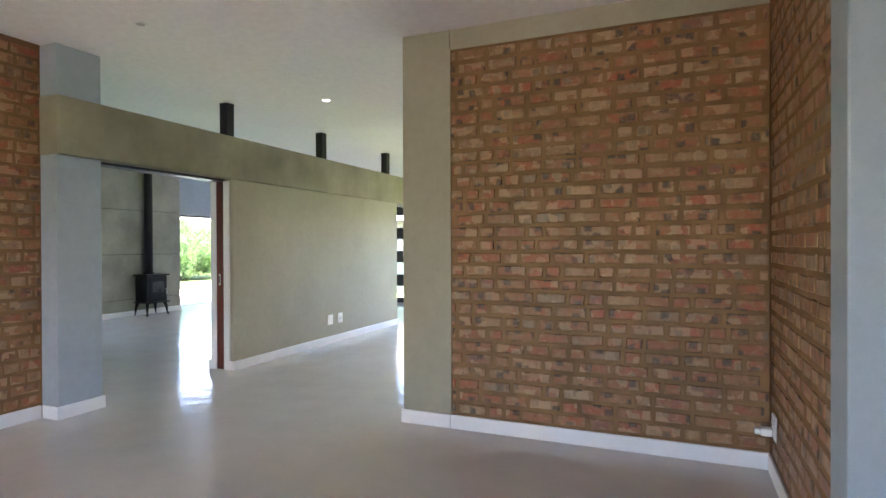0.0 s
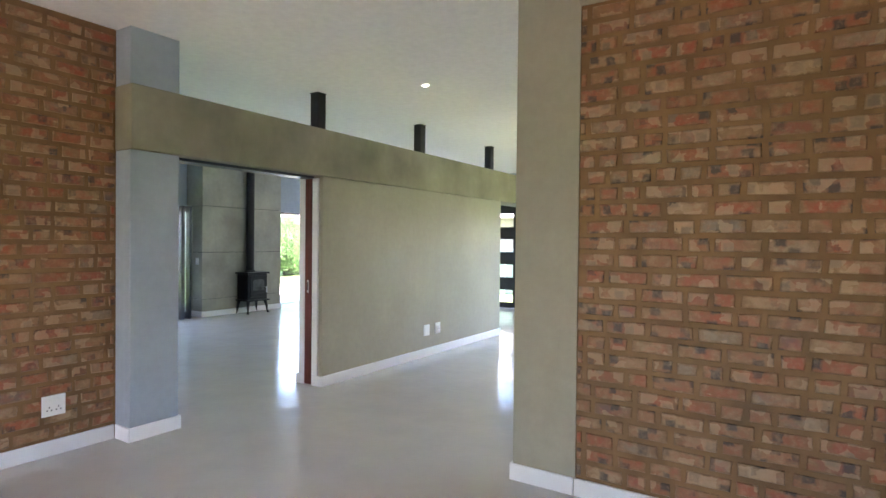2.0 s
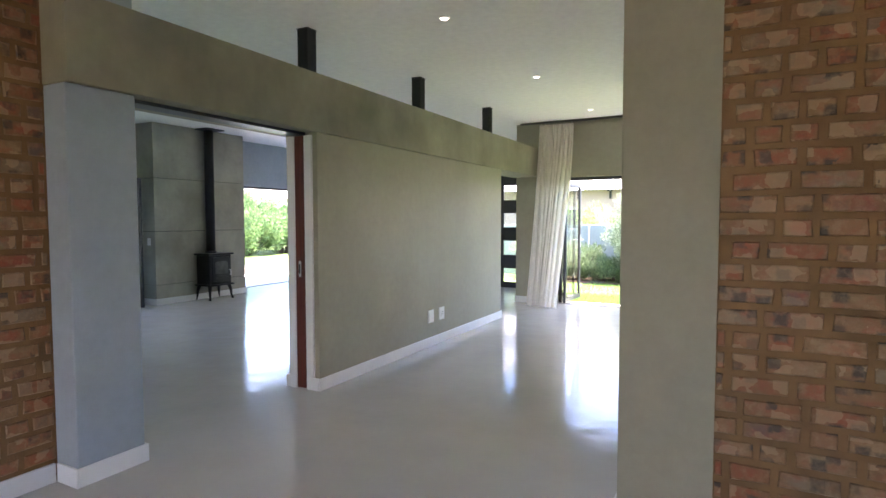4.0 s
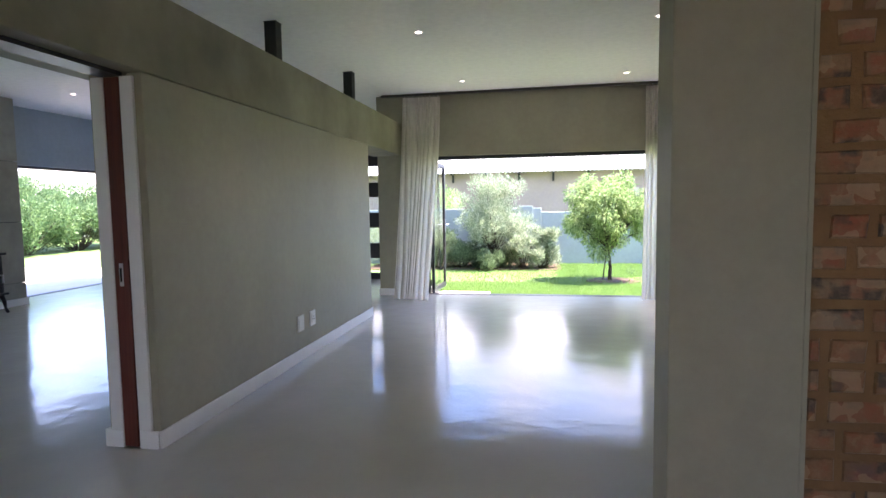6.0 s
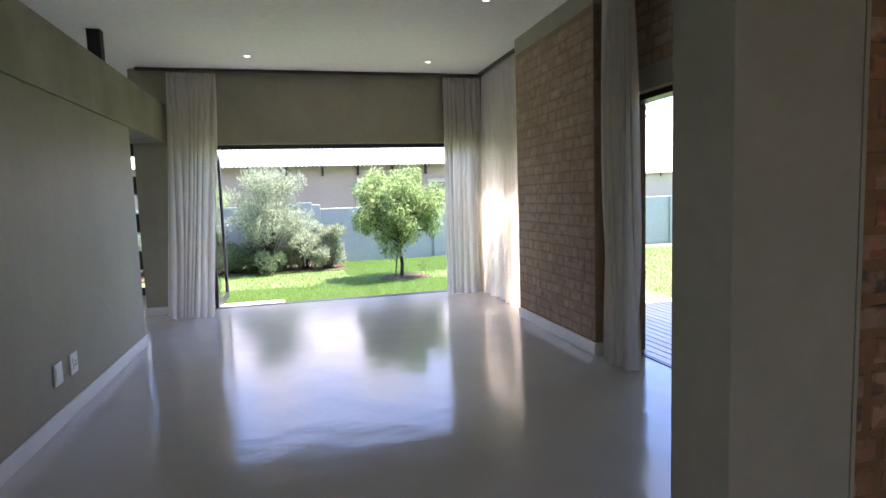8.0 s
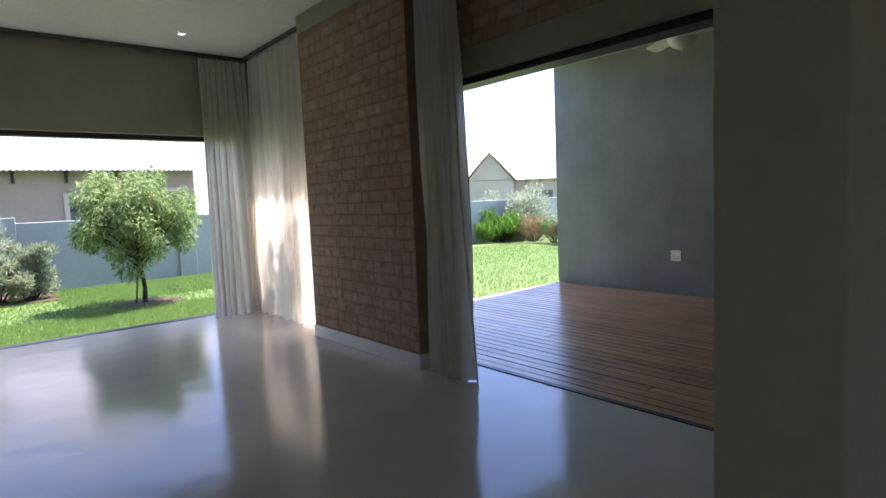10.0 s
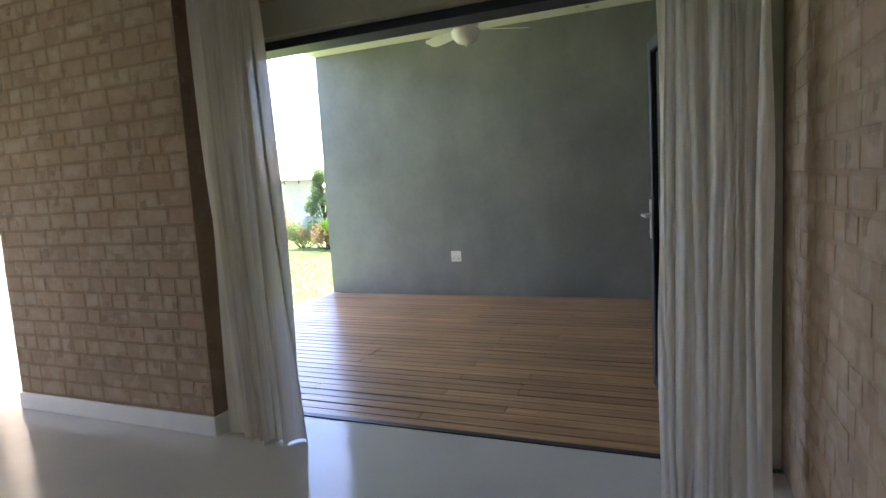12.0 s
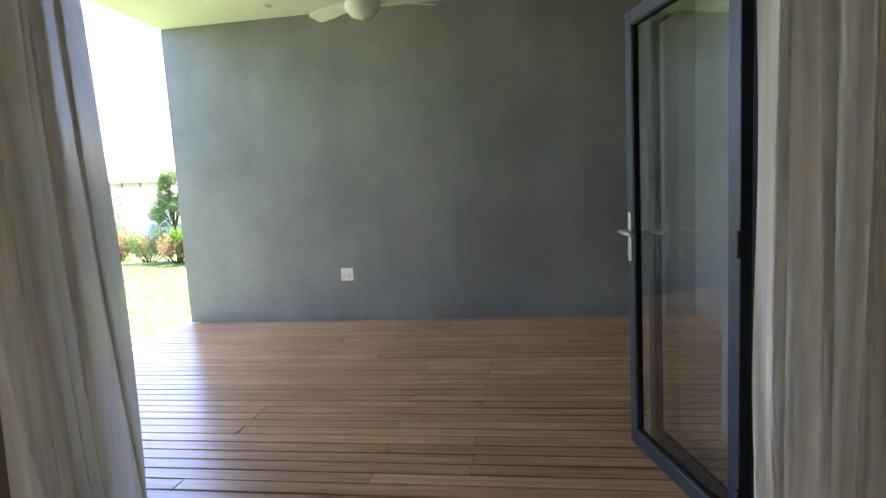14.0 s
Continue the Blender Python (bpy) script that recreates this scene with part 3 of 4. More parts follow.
for sx in (-1, 1):
    for sy in (-1, 1):
        bm = bmesh.new()
        p = [(0.20, 0.13, 0.262, 0.034), (0.225, 0.155, 0.17, 0.026), (0.232, 0.165, 0.06, 0.016), (0.25, 0.185, 0.0, 0.022)]
        for a, b in zip(p, p[1:]):
            tube(bm, (sx * a[0], sy * a[1], a[2]), (sx * b[0], sy * b[1], b[2]), a[3], b[3], 10)
        part("leg", bm, M_IRON, st)
bm = bmesh.new()
tube(bm, (0, 0.07, 0.80), (0, 0.07, ZC - 0.02), 0.078, seg=24)
part("flue_pipe", bm, M_BLACK, st, "matt black flue pipe")
bm = bmesh.new()
lathe(bm, [(0.10, 0.815), (0.10, 0.85), (0.082, 0.86)], 24, (0, 0.07, 0))
part("flue_collar", bm, M_BLACK, st)
part("ceiling_plate", boxes((-0.19, 0.19, -0.12, 0.26, ZC - 0.022, ZC - 0.004), bevel=0.004), M_BLACK, st)

# slabs of the chimney breast, with recessed joints between them
for z0, z1 in ((0.0, 0.327), (0.335, 1.216), (1.224, 2.096), (2.104, ZC - 0.002)):
    part("panel", boxes((-10.295, -9.80, 7.66, 9.54, z0, z1), bevel=0.004), M_STOVEWALL, stove_panel)

# ---- glazed doors ----


def glazed_leaf(name, m, w, h, label, handle=True, hinges=True, f=0.062):
    """A leaf in local x from 0 (hinge) to w, thickness along y, standing on z = 0."""
    t = thing(name, m, label, "door", "folding door leaves")
    d = 0.022
    part("hinge_stile", boxes((0, f, -d, d, 0, h), bevel=0.004), M_ALU, t)
    part("lock_stile", boxes((w - f, w, -d, d, 0, h), bevel=0.004), M_ALU, t)
    part("top_rail", boxes((f, w - f, -d, d, h - f, h), bevel=0.004), M_ALU, t)
    part("bottom_rail", boxes((f, w - f, -d, d, 0, f + 0.01), bevel=0.004), M_ALU, t)
    g = part("glass_pane", boxes((f - 0.005, w - f + 0.005, -0.004, 0.004, f, h - f + 0.005)), M_GLASS, t)
    g.visible_shadow = False
    bm = bmesh.new()
    for a in ((f, f + 0.008, f, h - f), (w - f - 0.008, w - f, f, h - f), (f, w - f, f + 0.01, f + 0.018), (f, w - f, h - f - 0.008, h - f)):
        for y in (-0.012, 0.012):
            box(bm, a[0], a[1], y - 0.005, y + 0.005, a[2], a[3])
    part("gasket", bm, M_DARK, t)
    if handle:
        for s in (-1, 1):
            pl = part("handle_plate", boxes((w - 0.046, w - 0.018, min(s * d, s * (d + 0.008)), max(s * d, s * (d + 0.008)), 0.90, 1.13), bevel=0.003), M_STEEL, t)
            bm = bmesh.new()
            tube(bm, (w - 0.032, s * d, 1.04), (w - 0.032, s * (d + 0.05), 1.04), 0.009, seg=14)
            tube(bm, (w - 0.022, s * (d + 0.05), 1.04), (w - 0.155, s * (d + 0.052), 1.035), 0.009, seg=14)
            part("lever", bm, M_STEEL, pl)
            bm = bmesh.new()
            tube(bm, (w - 0.032, s * d, 0.94), (w - 0.032, s * (d + 0.014), 0.94), 0.008, seg=12)
            part("lock_cylinder", bm, M_STEEL, pl)
    if hinges:
        for z in (0.12, h / 2, h - 0.15):
            bm = bmesh.new()
            tube(bm, (-0.008, d + 0.008, z), (-0.008, d + 0.008, z + 0.09), 0.010, seg=12)
            part("hinge", bm, M_BLACK, t)
    return t


# patio: one leaf stands open, others folded behind it
glazed_leaf("glazed_door", pose(0.02, 4.935, 0.012, 0, 0, 15), 0.84, 2.03, "open glazed door leaf in charcoal aluminium with a lever handle")
glazed_leaf("glazed_door", pose(0.02, 4.865, 0.012, 0, 0, 13), 0.84, 2.03, "folded glazed door leaf in charcoal aluminium behind the open one", False)
setting("door_jamb_patio", boxes((-0.20, -0.02, 4.802, 4.86, 0.008, 2.054), bevel=0.004), M_BLACK, "black aluminium jamb of the patio doors", "trim")
# north opening: leaves folded out at its west end
glazed_leaf("glazed_door", pose(-3.93, YN + 0.16, 0.012, 0, 0, 88), 0.86, 2.03, "open glazed door leaf in charcoal aluminium facing the garden")
glazed_leaf("glazed_door", pose(-4.0, YN + 0.17, 0.012, 0, 0, 90), 0.84, 2.03, "folded glazed door leaf in charcoal aluminium", False)
# stove room: leaves folded inwards
for k, a in enumerate((4, -2, 3, -3)):
    glazed_leaf("glazed_door", pose(-10.34, 7.33 - 0.075 * k, 0.012, 0, 0, a), 0.62, 2.06, "folded glazed door leaf in black aluminium", False, False, 0.10)
for nm, run in (("door_head_patio", (-0.22, -0.07, 4.80, 7.38, 2.055, 2.10)), ("door_head_north", (-4.03, -0.38, YN + 0.08, YN + 0.2, 2.05, 2.10)),
                ("door_head_stove_west", (-10.48, -10.36, 9.60, 12.6, 2.06, 2.10)), ("door_head_stove_fold", (-10.48, -10.36, 4.6, 7.36, 2.07, 2.12)),
                ("door_head_corner", (-0.2, -0.1, 9.04, YN, 2.05, 2.10))):
    setting(nm, boxes(run, bevel=0.004), M_ALU, "charcoal aluminium head track of the folding doors", "trim")
setting("door_sill_patio", boxes((-0.14, -0.10, 4.80, 7.38, -0.09, 0.006)), M_ALU, "dark aluminium sill track", "trim")
setting("door_sill_north", boxes((-4.03, -0.38, 10.97, 11.09, -0.09, 0.004)), M_ALU, "dark aluminium sill track", "trim")
setting("door_sill_stove", boxes((-10.50, -10.40, 9.60, 12.6, 0.0, 0.008)), M_ALU, "dark aluminium sill track", "trim")

# corner window behind the sheer curtain
cw = tagged(new("window_1"), "tall charcoal aluminium window behind a curtain", "window", kind="structure")
cw.location = (-0.15, 9.04, 0)
part("window_frame", boxes((-0.03, 0.03, 0, 0.06, 0, 2.05), (-0.03, 0.03, 1.73, 1.79, 0, 2.05), (-0.03, 0.03, 0.06, 1.73, 0, 0.06), (-0.03, 0.03, 0.06, 1.73, 1.99, 2.05),
     (-0.03, 0.03, 0.865, 0.925, 0.06, 1.99)), M_ALU, cw)
for a in (0.06, 0.925):
    pn = part("pane", boxes((-0.004, 0.004, a, a + 0.805, 0.06, 1.99)), M_GLASS, cw)
    pn.visible_shadow = False

# banded entrance door with glass strips
bd = tagged(new("door_1"), "black steel door with wide bands and clear glass strips", "door", kind="structure")
bd.location = (-6.75, 12.68, 0)
for x in (0.0, 0.98, 1.95):
    part("door_stile", boxes((x, x + 0.07, -0.03, 0.03, 0, 2.40), bevel=0.003), M_BLACK, bd)
for x in (0.07, 1.05):
    w = 0.91 if x < 1 else 0.90
    for z0, z1 in ((0.0, 0.12), (0.40, 0.68), (0.97, 1.25), (1.54, 1.81), (2.11, 2.39)):
        part("band", boxes((x, x + w, -0.025, 0.025, z0, z1), bevel=0.003), M_BLACK, bd)
    for z0, z1 in ((0.12, 0.40), (0.68, 0.97), (1.25, 1.54), (1.81, 2.11)):
        pn = part("pane", boxes((x, x + w, -0.004, 0.004, z0, z1)), M_GLASS, bd)
        pn.visible_shadow = False

# ---- curtains ----


def curtain(label, top, bottom, z0, z1, folds, amp, seed, bulge=0.0, hem=0.10, power=1.3, loose=0.0):
    """Hangs from the line top (two points in plan) to the line bottom, in soft vertical folds."""
    rnd = random.Random(seed)
    ta, tb, ba, bb = (Vector((*p, 0)) for p in (*top, *bottom))
    base = (ta + tb) / 2
    t = thing("curtain", pose(base.x, base.y, 0), label, "curtain", "linen curtains")
    nu, nv = folds * 12, 40
    along = (tb - ta).normalized()
    across = Vector((along.y, -along.x, 0))
    ph = [rnd.uniform(0, 6.28) for _ in range(6)]
    grid = []
    for j in range(nv + 1):
        v = j / nv
        row = []
        for i in range(nu + 1):
            u = i / nu
            uu = u + 0.045 * math.sin(5 * u + ph[0] + 1.6 * v) + 0.018 * math.sin(13 * u + ph[1] + 0.9 * v) + 0.05 * v * math.sin(8 * u + ph[5])
            uu += loose * (0.055 * math.sin(3.4 * v + 6 * u + ph[3]) + 0.022 * math.sin(6.1 * v - 15 * u + ph[4]))
            k = v ** power
            p = ta.lerp(tb, u).lerp(ba.lerp(bb, u), k)
            w = math.sin(2 * math.pi * folds * uu + ph[2])
            w = math.copysign(abs(w) ** 0.8, w)
            second = math.sin(2 * math.pi * folds * 0.5 * uu + ph[3] + 2.0 * v)
            grow = 0.42 + 0.58 * min(1, v * 3.5)
            grow *= 1 - 0.42 * loose * (0.5 + 0.5 * math.sin(17 * u + 2.6 * v + ph[1]))
            d = amp * grow * (w * (0.75 + 0.25 * second) + 0.35 * second * v)
            d += bulge * math.sin(math.pi * min(1, v * 1.1)) * math.sin(math.pi * u)
            side = 0.25 * amp * grow * math.cos(2 * math.pi * folds * uu + ph[2])
            z = z1 + (z0 - z1) * v + (0.004 * math.sin(9 * u + ph[4]) if j == nv else 0)
            q = p + across * d + along * side - base
            row.append((q.x, q.y, z))
        grid.append(row)
    bm = bmesh.new()
    vs = [[bm.verts.new(c) for c in row] for row in grid]
    for j in range(nv):
        for i in range(nu):
            f = bm.faces.new((vs[j][i], vs[j][i + 1], vs[j + 1][i + 1], vs[j + 1][i]))
            f.smooth = True
    part("cloth", bm, M_LINEN, t)
    # heading tape with pinch pleats, and hooks
    for i in range(folds):
        c = ta.lerp(tb, (i + 0.5) / folds) - base
        bm = bmesh.new()
        for s in (-0.008, 0.0, 0.008):
            c2 = c + along * s
            tube(bm, (c2.x, c2.y, z1 - 0.012), (c2.x, c2.y, z1 - 0.085), 0.006, 0.004, 6)
        part("pleat", bm, M_LINEN, t)
        bm = bmesh.new()
        tube(bm, (c.x, c.y, z1 - 0.03), (c.x, c.y, ZC - 0.028), 0.003, seg=6)
        part("hook", bm, M_PLASTIC, t)
    return t


CT = ZC - 0.055
curtain("cream linen curtain pulled aside at the garden doors", ((-4.29, YN - 0.10), (-3.73, YN - 0.10)), ((-4.44, YN - 0.33), (-3.88, YN - 0.44)), 0.005, CT, 9, 0.05, 1, 0.03, loose=0.4)
curtain("cream linen curtain hanging beside the garden doors", ((-0.87, YN - 0.10), (-0.33, YN - 0.10)), ((-0.90, YN - 0.12), (-0.36, YN - 0.14)), 0.005, CT, 9, 0.055, 2)
curtain("sunlit cream linen curtain over the corner window", ((-0.34, YN - 0.16), (-0.36, 9.10)), ((-0.34, YN - 0.16), (-0.35, 9.12)), 0.005, CT, 14, 0.034, 3)
curtain("cream linen curtain hanging beside the brick pier", ((-0.44, 7.33), (-0.43, 6.93)), ((-0.49, 7.30), (-0.45, 6.80)), 0.005, CT, 7, 0.052, 4, 0.05, loose=0.5)
curtain("cream linen curtain bunched beside the patio door", ((-0.47, 5.075), (-0.46, 4.73)), ((-0.52, 5.10), (-0.50, 4.73)), 0.005, CT, 8, 0.055, 5, loose=1.0)
for nm, run in (("curtain_track_north", [(-4.62, -0.30, YN - 0.125, YN - 0.075, ZC - 0.030, ZC - 0.002), (-4.62, -0.30, YN - 0.055, YN - 0.02, ZC - 0.022, ZC - 0.002)]),
                ("curtain_track_corner", [(-0.385, -0.335, 9.05, YN - 0.13, ZC - 0.030, ZC - 0.002)]),
                ("curtain_track_patio", [(-0.48, -0.42, 4.66, 7.36, ZC - 0.030, ZC - 0.002)])):
    setting(nm, boxes(*run, bevel=0.003), M_TRACK, "slim dark curtain track under the ceiling", "trim")

# ---- downlights ----
M_GREY_LENS = plain("frosted_lens", (0.45, 0.45, 0.44), 0.35, 0, 0.05)


def downlight(m, label, lens):
    t = thing("downlight", m, label, "ceiling light", "recessed downlights")
    bm = bmesh.new()
    lathe(bm, [(0.030, -0.003), (0.036, -0.009), (0.045, -0.007), (0.047, 0.0)], 24)
    part("rim", bm, M_WHITE, t)
    bm = bmesh.new()
    lathe(bm, [(0.012, -0.011), (0.028, -0.0095), (0.029, -0.003)], 20)
    part("lens", bm, lens, t, "glowing lens" if lens is M_LAMP else "dull frosted lens")
    return t


dl = downlight(pose(-3.38, 7.85, ZC - 0.001), "small white recessed downlight, lit, in the ceiling", M_LAMP)
for x, y in ((-3.43, 5.75), (-3.30, 10.03), (-1.21, 7.88), (-1.21, 10.08), (-8.87, 7.35), (-8.70, 9.45), (-7.0, 5.4), (-7.0, 8.2), (-6.0, 7.0)):
    copy_thing(dl, pose(x, y, ZC - 0.001))
unlit = downlight(pose(-3.43, 3.40, ZC - 0.001), "small white recessed downlight, unlit, in the ceiling", M_GREY_LENS)
for x, y in ((3.2, 7.93), (3.38, 5.84)):
    copy_thing(unlit, pose(x, y, 3.039))

# ---- ceiling fan on the patio ----
fan = thing("ceiling_fan", pose(2.45, 6.84, 3.035), "white ceiling fan with a glass bowl light, at rest", "ceiling fan")
bm = bmesh.new()
lathe(bm, [(0.065, 0), (0.065, -0.02), (0.03, -0.07), (0.014, -0.075), (0.014, -0.16)], 24)
part("canopy", bm, M_WHITE, fan)
bm = bmesh.new()
lathe(bm, [(0.03, -0.15), (0.10, -0.17), (0.125, -0.20), (0.125, -0.255), (0.09, -0.285), (0.06, -0.29)], 32)
part("motor_housing", bm, M_WHITE, fan)
bm = bmesh.new()
lathe(bm, [(0.13, -0.292), (0.138, -0.31), (0.128, -0.355), (0.09, -0.40), (0.035, -0.42), (0.006, -0.425)], 32)
part("light_bowl", bm, plain("opal_glass", (0.78, 0.78, 0.74), 0.25, 0, 0.02), fan, "opal glass light bowl")
bm = bmesh.new()
tube(bm, (0, 0, -0.42), (0, 0, -0.445), 0.008, 0.005)
part("finial", bm, M_STEEL, fan)
for k in range(3):
    a = radians(-62 + 120 * k)
    bm = bmesh.new()
    prof = [(0.16, 0.045), (0.22, 0.055), (0.40, 0.07), (0.56, 0.068), (0.60, 0.045)]
    top, low = [], []
    for z, ring in ((0.003, top), (-0.003, low)):
        for s in (-1, 1):
            for r, w in (prof if s < 0 else prof[::-1]):
                ring.append(bm.verts.new((r, s * w, -0.285 + z + 0.30 * s * w)))
    bm.faces.new(top)
    bm.faces.new(low[::-1])
    for i in range(len(top)):
        bm.faces.new((top[i], low[i], low[(i + 1) % len(top)], top[(i + 1) % len(top)]))
    bmesh.ops.rotate(bm, verts=bm.verts[:], cent=(0, 0, 0), matrix=Matrix.Rotation(a, 3, "Z"))
    blade = part("blade", bm, M_WHITE, fan)
    bm = boxes((0.11, 0.20, -0.016, 0.016, -0.291, -0.285))
    bmesh.ops.rotate(bm, verts=bm.verts[:], cent=(0, 0, 0), matrix=Matrix.Rotation(a, 3, "Z"))
    part("bracket", bm, M_STEEL, blade)

# ---- garden ----
setting("pavement_terrace", boxes((-15.5, -10.56, 8.6, 14.5, -0.12, -0.03)), M_CONCRETE, "pale concrete terrace outside the stove room", "paving")
# unseen paving, added so the south opening gets no green bounce from the lawn
setting("pavement_south", boxes((-10.5, 4.0, -10.0, -3.26, -0.12, -0.02)), M_BOUNCEPAVE, "unseen reddish paving added to bounce light into the start room", "paving")
setting("pavement_step", boxes((-4.4, -3.1, 11.12, 11.55, -0.12, -0.035), bevel=0.01), M_CONCRETE, "pale concrete step at the garden door", "paving")
setting("deck_border", boxes((-0.02, 3.56, 9.16, 9.285, -0.15, -0.012), bevel=0.006), M_CONCRETE, "pale concrete edge of the deck", "paving")

GY = 16.45
gw = tagged(new("garden_wall"), "teal grey plastered garden wall with pilasters and a stepped top", "wall", kind="structure")
gw.location = (0, GY, -0.1)
part("wall_section", boxes((-9.5, -2.35, 0, 0.2, 0, 1.37), bevel=0.01), M_GARDENWALL, gw)
part("wall_section", boxes((-2.35, 14, 0.01, 0.2, 0, 1.27), bevel=0.01), M_GARDENWALL, gw)
for x, h in ((-8, 1.37), (-5.0, 1.37), (-2.72, 1.42), (0.45, 1.30), (3.6, 1.27), (7, 1.27), (10.5, 1.27)):
    part("pilaster", boxes((x - 0.17, x + 0.17, -0.05, 0, 0, h), bevel=0.008), M_GARDENWALL, gw)
for nm, run in (("garden_wall_east", (13.0, 13.2, -12, GY, -0.1, 0.62)), ("garden_wall_west", (-27, -26.8, -12, 40, -0.1, 1.3))):
    setting(nm, boxes(run, bevel=0.01), M_GARDENWALL, "teal grey plastered garden wall", "wall")


def house(m, label, w, d, eave, ridge, wallmat, roofmat, windows, over=0.55, corrugated=True, brackets=True):
    t = thing("house", m, label, "house")
    part("wall", boxes((0, w, 0, d, 0, eave + 0.05)), wallmat, t)
    bm = bmesh.new()
    n = int((w + 2 * over) / 0.13) if corrugated else 1
    for side in (-1, 1):
        y0, yr = (-over, d / 2) if side < 0 else (d + over, d / 2)
        ze = eave - 0.12
        cols = []
        for i in range(2 * n + 1):
            x = -over + (w + 2 * over) * i / (2 * n)
            dz = 0.034 * (i % 2) if corrugated else 0
            cols.append([bm.verts.new((x, y0, ze + dz)), bm.verts.new((x, yr, ridge + dz))])
        for a, b in zip(cols, cols[1:]):
            bm.faces.new((a[0], b[0], b[1], a[1]))
    roof = part("roof", bm, roofmat, t)
    so = roof.modifiers.new("thickness", "SOLIDIFY")
    so.thickness = 0.03
    for x in (0.0, w - 0.2):
        bm = bmesh.new()
        v = [bm.verts.new(c) for c in ((x, 0, eave), (x, d, eave), (x, d / 2, ridge - 0.08), (x + 0.2, 0, eave), (x + 0.2, d, eave), (x + 0.2, d / 2, ridge - 0.08))]
        for f in ((0, 1, 2), (5, 4, 3), (0, 3, 4, 1), (1, 4, 5, 2), (2, 5, 3, 0)):
            bm.faces.new([v[i] for i in f])
        part("gable", bm, wallmat, t)
    if brackets:
        k = 0.6
        while k < w:
            part("eave_bracket", boxes((k, k + 0.07, -over + 0.1, 0, eave - 0.16, eave - 0.08), (k, k + 0.07, -0.1, 0, eave - 0.42, eave - 0.16)), M_BLACK, t)
            k += 1.15
    for x, z, ww, hh in windows:
        wd = part("window", boxes((x - 0.12, x + ww + 0.12, -0.05, 0.02, z + hh, z + hh + 0.12), (x - 0.12, x, -0.05, 0.02, z - 0.1, z + hh),
                  (x + ww, x + ww + 0.12, -0.05, 0.02, z - 0.1, z + hh), (x, x + ww, -0.05, 0.02, z - 0.1, z)), M_FARHOUSE, t, "pale plaster window surround")
        part("pane", boxes((x, x + ww, -0.02, 0.0, z, z + hh)), M_STOVEGLASS, wd)
        part("glazing_bar", boxes((x, x + ww, -0.03, -0.02, z + hh * 0.55, z + hh * 0.55 + 0.05), (x + ww / 2 - 0.02, x + ww / 2 + 0.02, -0.03, -0.02, z, z + hh)), M_BLACK, wd)
    return t


house(pose(-17.6, 22.2, -0.1), "single-storey taupe house with a pale corrugated roof", 20.0, 7.0, 2.66, 5.0, M_TAUPE, M_ROOF, ((16.75, 1.0, 1.5, 0.85), (19.2, 1.05, 0.5, 0.9)))
house(pose(24, 44, -0.5, 0, 0, -45), "cream house with a long grey tiled roof beyond the gardens", 17, 8, 3.25, 5.45, M_FARHOUSE, M_TILE, ((3.5, 1.6, 1.4, 0.6), (13.0, 1.5, 1.3, 0.7)), 0.5, False)
house(pose(30.4, 34.8, -0.5, 0, 0, 45), "cream gabled house wing with a grey tiled roof", 5, 3.7, 3.1, 5.35, M_FARHOUSE, M_TILE, (), 0.3, False, False)
house(pose(-52, 40, -0.3, 0, 0, 25), "distant cream house with a tiled roof", 18, 9, 3, 6.2, M_FARHOUSE, M_TILE, ((5, 1.2, 1.5, 1.0),), 0.6, False, False)


def leaves(centres, n, size, droop, seed, slim=0.28):
    """Many small pointed leaves scattered round the given clumps (place, radius)."""
    rnd = random.Random(seed)
    verts, faces = [], []
    wts = [r ** 2 for _, r in centres]
    for _ in range(n):
        c, r = rnd.choices(centres, wts)[0]
        d = Vector((rnd.gauss(0, 1), rnd.gauss(0, 1), rnd.gauss(0, 1))).normalized()
        p = Vector(c) + d * r * (rnd.random() ** 0.45) * rnd.uniform(0.85, 1.15)
        axis = (d + Vector((rnd.uniform(-0.7, 0.7), rnd.uniform(-0.7, 0.7), rnd.uniform(-0.6, 0.6) - droop))).normalized()
        side = axis.cross(Vector((rnd.uniform(-1, 1), rnd.uniform(-1, 1), rnd.uniform(-1, 1)))).normalized()
        L = size * rnd.uniform(0.6, 1.3)
        W = L * slim
        k = len(verts)
        up = axis.cross(side) * (L * 0.12)
        verts += [p, p + axis * L * 0.45 + side * W * 0.5 + up, p + axis * L - up, p + axis * L * 0.45 - side * W * 0.5 + up]
        faces += [(k, k + 1, k + 2), (k, k + 2, k + 3)]
    me = bpy.data.meshes.new("leaves")
    me.from_pydata([tuple(v) for v in verts], [], faces)
    return me


def crown_part(name, me, mat, parent, label=""):
    me.materials.append(mat)
    ob = new(name, me)
    ob.parent = parent
    return tagged(ob, label)


def limbs(segs, r0):
    bm = bmesh.new()
    for a, b, ra, rb in segs:
        tube(bm, a, b, ra * r0, rb * r0, 8)
    return bm


